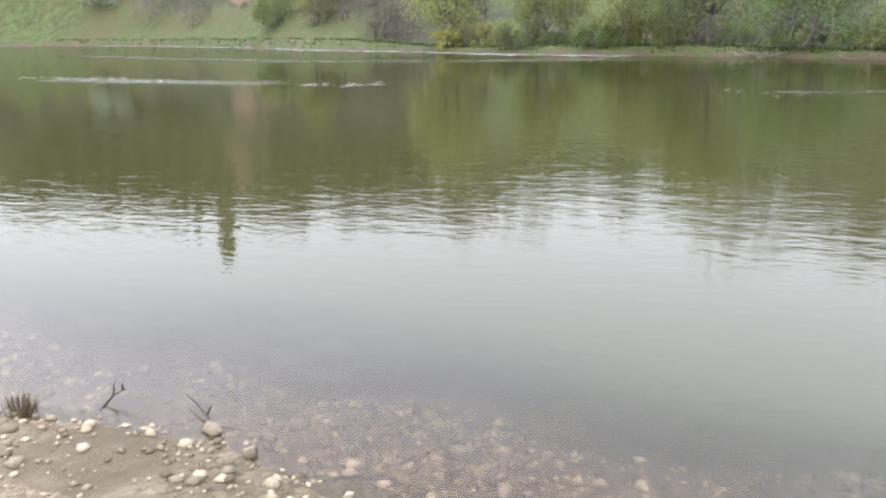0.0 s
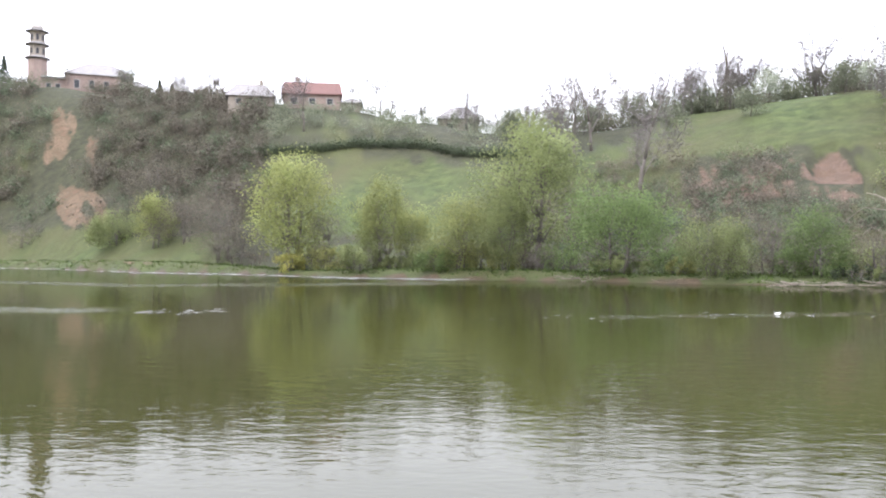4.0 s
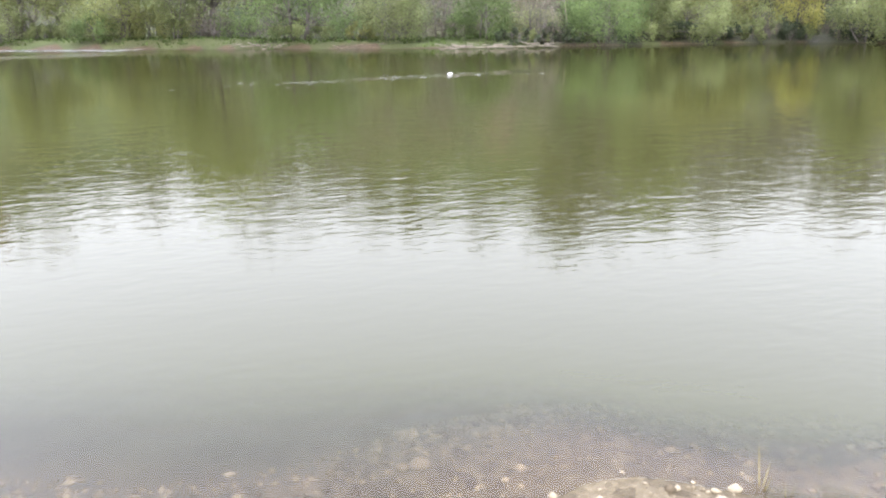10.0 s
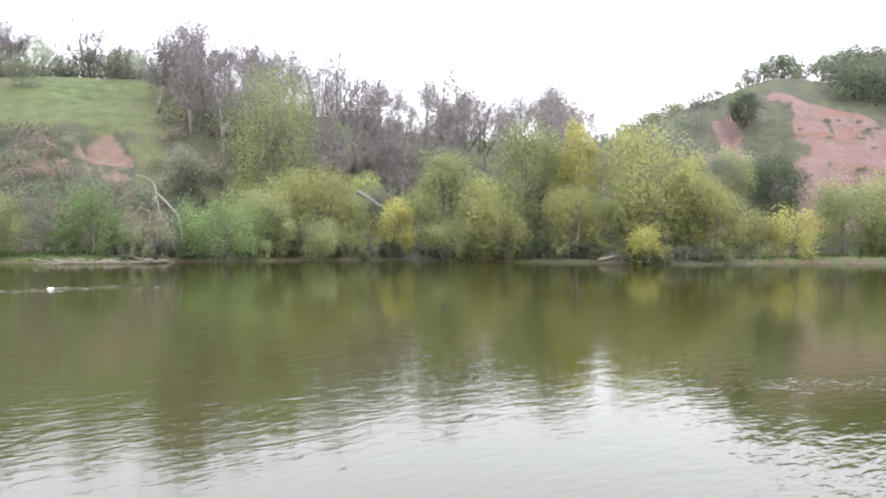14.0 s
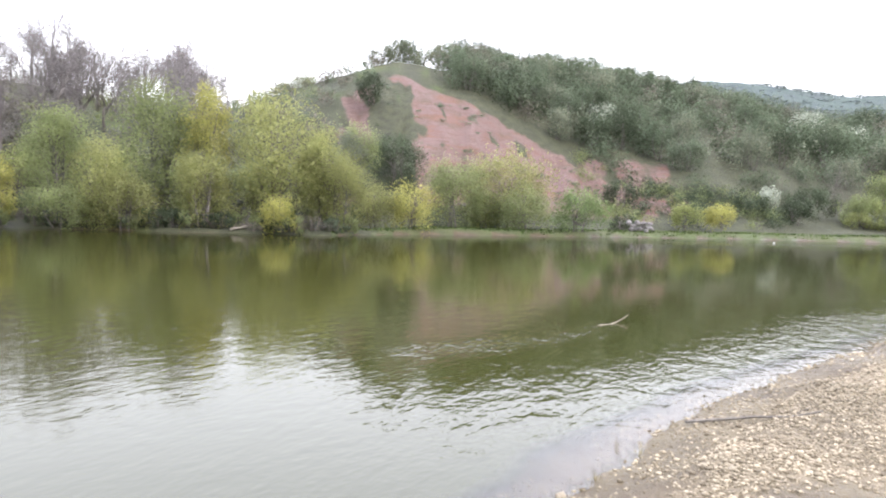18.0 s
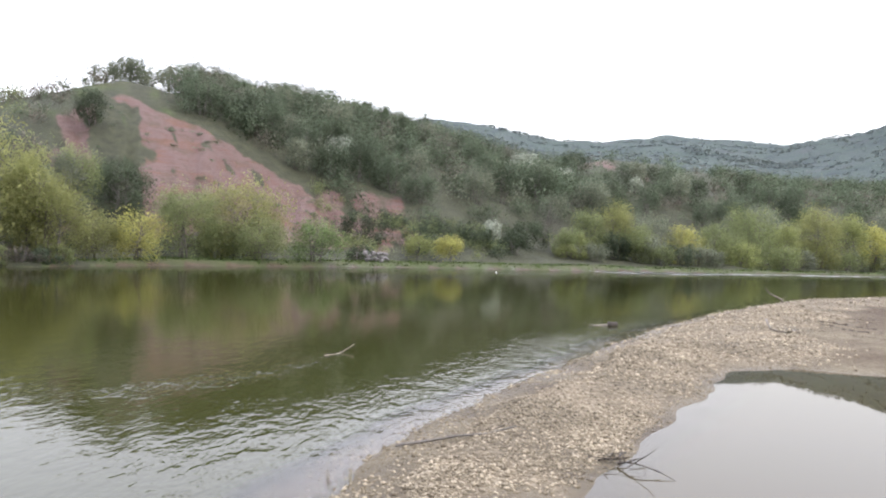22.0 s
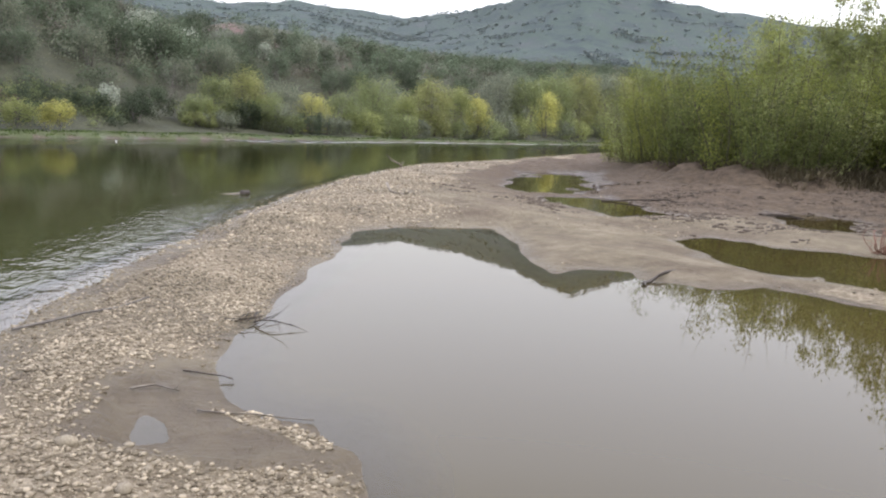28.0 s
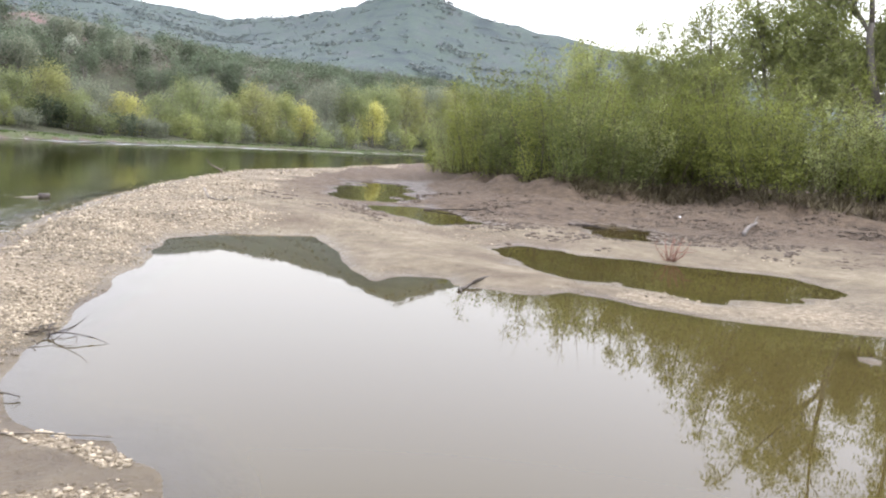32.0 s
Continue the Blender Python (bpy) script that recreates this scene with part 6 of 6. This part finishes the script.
        v.append(q[:, [k % 2, 1 - k % 2, 2]] * s * np.array([1.1, 0.9, 0.8]) + np.array([x, y, z]))
        f.append(t + base)
        base += 12
    tagged(new("mud_clods", mesh_from("mud_clods", np.concatenate(v), np.concatenate(f), CLOD)), "trodden clods of mud on the shore, darkened as their shadows", "mud", kind="stuff")


FOAM_GLINT = grained("foam_and_glint_white", (0.26, 0.26, 0.25), (0.44, 0.44, 0.43), 6, 0.7)


def lay_foam_glints():
    """Thin flecks: painted sky glints on far shore and current line, foam in wakes."""
    rng = np.random.RandomState(83)
    far = lambda b: float(interp(b, list(zip(FAR_BEARING, FAR_REACH)), 1))
    shore = [place(b, far(b) - 1.6) for b in np.arange(42, 5, -2.0)]
    lines = [(shore, 650, 1.3, 1.8), ([(-30, 28.5), (-22, 26.8), (-16.5, 26), (-11, 25.5)], 170, 0.9, 0.5), ([(-2.0, 24.0), (3.5, 25.4), (6.5, 25.0), (11, 26.6)], 30, 1.5, 0.4),
             ([place(b, far(b) - 2.5) for b in np.arange(-99, -130, -2.0)], 700, 3.0, 5.0), ([(12.6, 2.9), (11.2, 3.4), (9.8, 4.4), (9.0, 5.2)], 70, 0.22, 0.10), ([(22.4, -3.4), (21.0, -1.6)], 18, 0.12, 0.12)]
    v, f = [], []
    for pts, n, wide, long in lines:
        seg = rng.randint(0, len(pts) - 1, n)
        u = rng.rand(n)
        for k in range(n):
            a, c = Vector((*pts[seg[k]], 0)), Vector((*pts[seg[k] + 1], 0))
            d = (c - a).normalized()
            p = a + (c - a) * u[k] + Vector((-d.y, d.x, 0)) * rng.normal() * wide * 0.6
            if wobble(p.x, p.y, 3.0 + 4 * wide, 52) < -0.25:
                continue
            d = (d + Vector((rng.normal() * 0.15, rng.normal() * 0.15, 0))).normalized()
            s, w = long * rng.uniform(0.3, 1.0), long * rng.uniform(0.05, 0.16)
            q, base = Vector((-d.y, d.x, 0)) * w, len(v)
            for e in (p - d * s * 0.5, p - d * s * 0.1 + q, p + d * s * 0.5, p + d * s * 0.15 - q):
                v.append((e.x, e.y, 0.006))
            f.append((base, base + 3, base + 2, base + 1))
    tagged(new("foam_glint_flecks", mesh_from("foam_glint_flecks", v, f, FOAM_GLINT, False)), "white flecks on the river, painted sky glints and wake foam", "foam", kind="stuff")


# ---- buildings on the hill ----
def slab(x0, x1, y0, y1, z0, z1):
    v = [(x, y, z) for z in (z0, z1) for x, y in ((x0, y0), (x1, y0), (x1, y1), (x0, y1))]
    return v, [(3, 2, 1, 0), (4, 5, 6, 7), (0, 1, 5, 4), (1, 2, 6, 5), (2, 3, 7, 6), (3, 0, 4, 7)]


def opening(parent, name, cx, y, z, w, h, mat):
    """A window set in the front wall: a frame, a pane behind it and a sill."""
    win = part(name, mesh_from(name, *slab(cx - w / 2, cx + w / 2, y - 0.03, y + 0.02, z, z + h), mat, False), parent)
    t = 0.1
    for k, (a, b, c, d) in enumerate(((-w / 2 - t, w / 2 + t, h, h + t), (-w / 2 - t, w / 2 + t, -t, 0), (-w / 2 - t, -w / 2, 0, h), (w / 2, w / 2 + t, 0, h))):
        part("sill" if k == 1 else "frame", mesh_from("frame", *slab(cx + a, cx + b, y - 0.1, y + 0.02, z + c, z + d), TRIM, False), win)


def roof_mesh(w, d, z, rise, hip, over=0.4):
    """A roof over w by d: hipped by that run at both ends, with eaves and an underside."""
    x, y, m = w / 2 + over, d / 2 + over, w / 2 + over - hip
    v = [(-x, -y, z), (x, -y, z), (x, y, z), (-x, y, z), (-m, 0, z + rise), (m, 0, z + rise)]
    v += [(a, b, c - 0.15) for a, b, c in v[:4]]
    f = [(0, 1, 5, 4), (1, 2, 5), (2, 3, 4, 5), (3, 0, 4), (9, 8, 7, 6), (0, 6, 7, 1), (1, 7, 8, 2), (2, 8, 9, 3), (3, 9, 6, 0)]
    return v, f


def house(name, label, bearing, d, w, depth, wall_h, rise, hip, wall_mat, roof_mat, wins, sink=0.6, chimney=None, turn=0):
    x, y = place(bearing, d)
    root = tagged(new(name), label, "building")
    root.matrix_basis = pose(x, y, height(x, y) - sink, 0, 0, bearing + turn)
    part("wall", mesh_from("wall", *slab(-w / 2, w / 2, -depth / 2, depth / 2, 0, wall_h), wall_mat, False), root)
    part("roof", mesh_from("roof", *roof_mesh(w, depth, wall_h + 0.16, rise, hip), roof_mat, False), root)
    for cx, z, ww, hh in wins:
        opening(root, "window", cx, -depth / 2, z, ww, hh, PANE)
    if chimney is not None:
        part("chimney", mesh_from("chimney", *slab(chimney - 0.3, chimney + 0.3, -0.3, 0.3, wall_h + 0.3, wall_h + rise + 0.9), wall_mat, False), root)
    return root


def ring(r, z, n=8):
    return [(r * math.cos(6.2832 * (k + 0.5) / n), r * math.sin(6.2832 * (k + 0.5) / n), z) for k in range(n)]


def lathe(profile, n=8):
    v = [p for r, z in profile for p in ring(r, z, n)]
    f = [(i * n + k, i * n + (k + 1) % n, (i + 1) * n + (k + 1) % n, (i + 1) * n + k) for i in range(len(profile) - 1) for k in range(n)]
    return v, f + [tuple(range(n))[::-1], tuple((len(profile) - 1) * n + k for k in range(n))]


def build_village():
    d = 194
    church = house("church", "pinkish church with a hipped grey roof on the crest", 31.2, d, 13.5, 9, 6.4, 3.4, 4.5, PLASTER, SLATE, [(-4.6, 3.4, 1.0, 1.8), (-1.6, 3.4, 1.0, 1.8), (1.4, 3.4, 1.0, 1.8), (4.4, 3.4, 1.0, 1.8)], 1.6)
    part("wing_wall", mesh_from("wing_wall", *slab(6.7, 10.4, -3, 3, 0, 4.6), PLASTER, False), church)
    part("wing_roof", mesh_from("wing_roof", [(6.4, -3.4, 4.7), (10.8, -3.4, 4.7), (10.8, 3.4, 4.7), (6.4, 3.4, 4.7), (6.8, 0, 6.6), (8.6, 0, 6.6)], [(0, 1, 5, 4), (1, 2, 5), (2, 3, 4, 5), (3, 0, 4), (3, 2, 1, 0)], SLATE, False), church)
    part("nave_wall", mesh_from("nave_wall", *slab(-11.4, -6.7, -3.4, 3.4, 0, 5.4), PLASTER, False), church)
    part("nave_roof", mesh_from("nave_roof", *slab(-11.7, -6.4, -3.8, 3.8, 5.42, 5.7), SLATE, False), church)
    for cx in (-10.2, -8.4):
        opening(church, "window", cx, -3.4, 2.6, 0.9, 1.6, PANE)
    x, y = place(34.9, d - 1)
    tower = tagged(new("bell_tower"), "tiered pinkish bell tower with flared roofs and dome", "tower")
    tower.matrix_basis = pose(x, y, height(x, y) - 1.6, 0, 0, 34.9)
    part("shaft", mesh_from("shaft", *lathe([(2.1, 0), (2.1, 7.6), (1.95, 7.6), (1.95, 8.0)]), PLASTER, False), tower)
    z = 8.0
    for k, (r, h) in enumerate(((1.75, 3.0), (1.6, 2.9))):
        part("eave", mesh_from("eave", *lathe([(r + 0.25, z), (r + 0.95, z + 0.12), (r + 0.95, z + 0.25), (r, z + 0.7)]), SLATE, False), tower)
        part("storey", mesh_from("storey", *lathe([(r, z + 0.6), (r, z + h + 0.02)]), PLASTER_PALE, False), tower)
        for j in range(8):
            a = 6.2832 * (j + 1) / 8
            rr = r * 0.925
            slot = [(math.cos(a) * (rr + 0.03) - math.sin(a) * q, math.sin(a) * (rr + 0.03) + math.cos(a) * q, zz) for q, zz in ((-0.28, z + 1.0), (0.28, z + 1.0), (0.28, z + 2.1), (0, z + 2.45), (-0.28, z + 2.1))]
            part("window", mesh_from("window", slot, [(0, 1, 2, 3, 4)], PANE, False), tower)
        z += h
    part("eave", mesh_from("eave", *lathe([(1.6, z), (2.5, z + 0.12), (2.5, z + 0.25), (1.2, z + 0.7)]), SLATE, False), tower)
    part("dome", mesh_from("dome", *lathe([(1.1, z + 0.65), (1.25, z + 1.0), (1.05, z + 1.5), (0.55, z + 1.9), (0.12, z + 2.1), (0.05, z + 3.0)], 12), TRIM, True), tower, "pale rounded dome")
    house("house", "house with a red tiled roof and pinkish walls on the crest", 17.0, 139, 9.6, 7, 4.2, 2.7, 0.3, PLASTER, TILE, [(-3, 2.6, 1.0, 1.0), (0, 2.6, 1.0, 1.0), (3, 2.6, 1.0, 1.0)], 2.4, -2.5)
    house("house", "low grey-roofed annex beside the red-roofed house", 14.2, 139, 3.4, 5, 3.4, 1.2, 1.6, PLASTER_PALE, SLATE, [(0, 1.7, 0.9, 1.0)], 1.5)
    house("house", "old house with a grey metal roof on the crest", 21.3, 141, 7.6, 6, 3.2, 2.6, 1.8, PLASTER_PALE, SLATE, [(-2, 1.9, 0.9, 0.9), (1.6, 1.9, 0.9, 0.9)], 2.2, 1.8)
    house("house", "pale house half hidden behind the brow", 6.4, 137, 6.6, 6, 3.6, 2.4, 2.2, PLASTER_PALE, SLATE, [(-1.4, 1.8, 1.0, 1.1), (1.6, 1.8, 1.0, 1.1)], 1.3)
    house("house", "distant house with a bright red hipped roof", 40.1, 208, 7.4, 7, 3.0, 2.0, 3.4, PLASTER_PALE, TILE, [(-1.6, 1.4, 1.0, 1.1), (1.6, 1.4, 1.0, 1.1)], 1.0)
    house("house", "small dark gabled shed on the crest", 42.4, 208, 3.6, 5, 2.6, 1.9, 0.2, SLATE, SLATE, [], 0.8)
    for b, dd, h in ((36.8, 190, 7.6), (37.6, 190, 5.6), (38.2, 192, 5.0), (27.4, 178, 4.6), (26.6, 178, 4.4)):
        conifer(b, dd, h)


def conifer(b, d, h):
    rng = np.random.RandomState(int(b * 10))
    x, y = place(b, d)
    root = tagged(new("conifer"), "dark conifer beside the church on the crest", "tree")
    root.location = (x, y, height(x, y) - 0.3)
    vs, fs = tubes([[(Vector((0, 0, 0)), 0.16), (Vector((0, 0, h * 0.95)), 0.03)]], 6)
    part("trunk", mesh_from("trunk", vs, fs, BARK), root)
    n = 900
    t = rng.rand(n) ** 0.7
    a = rng.uniform(0, 6.283, n)
    r = (1 - t) * h * 0.30 * (0.75 + 0.25 * np.sin(t * 40)) * np.sqrt(rng.rand(n)) + 0.05
    c = np.stack([r * np.cos(a), r * np.sin(a), h * (0.12 + 0.88 * t)], 1)
    v, f = leaf_quads(c, 0.5, rng, 0.3, 0.5)
    tagged(part("crown", mesh_from("crown", v, f, LEAF_DARK, False), root), kind="stuff")


lay_wood()
lay_litter()
strew_pebbles()
lay_foam_glints()
build_village()
lay_stones()
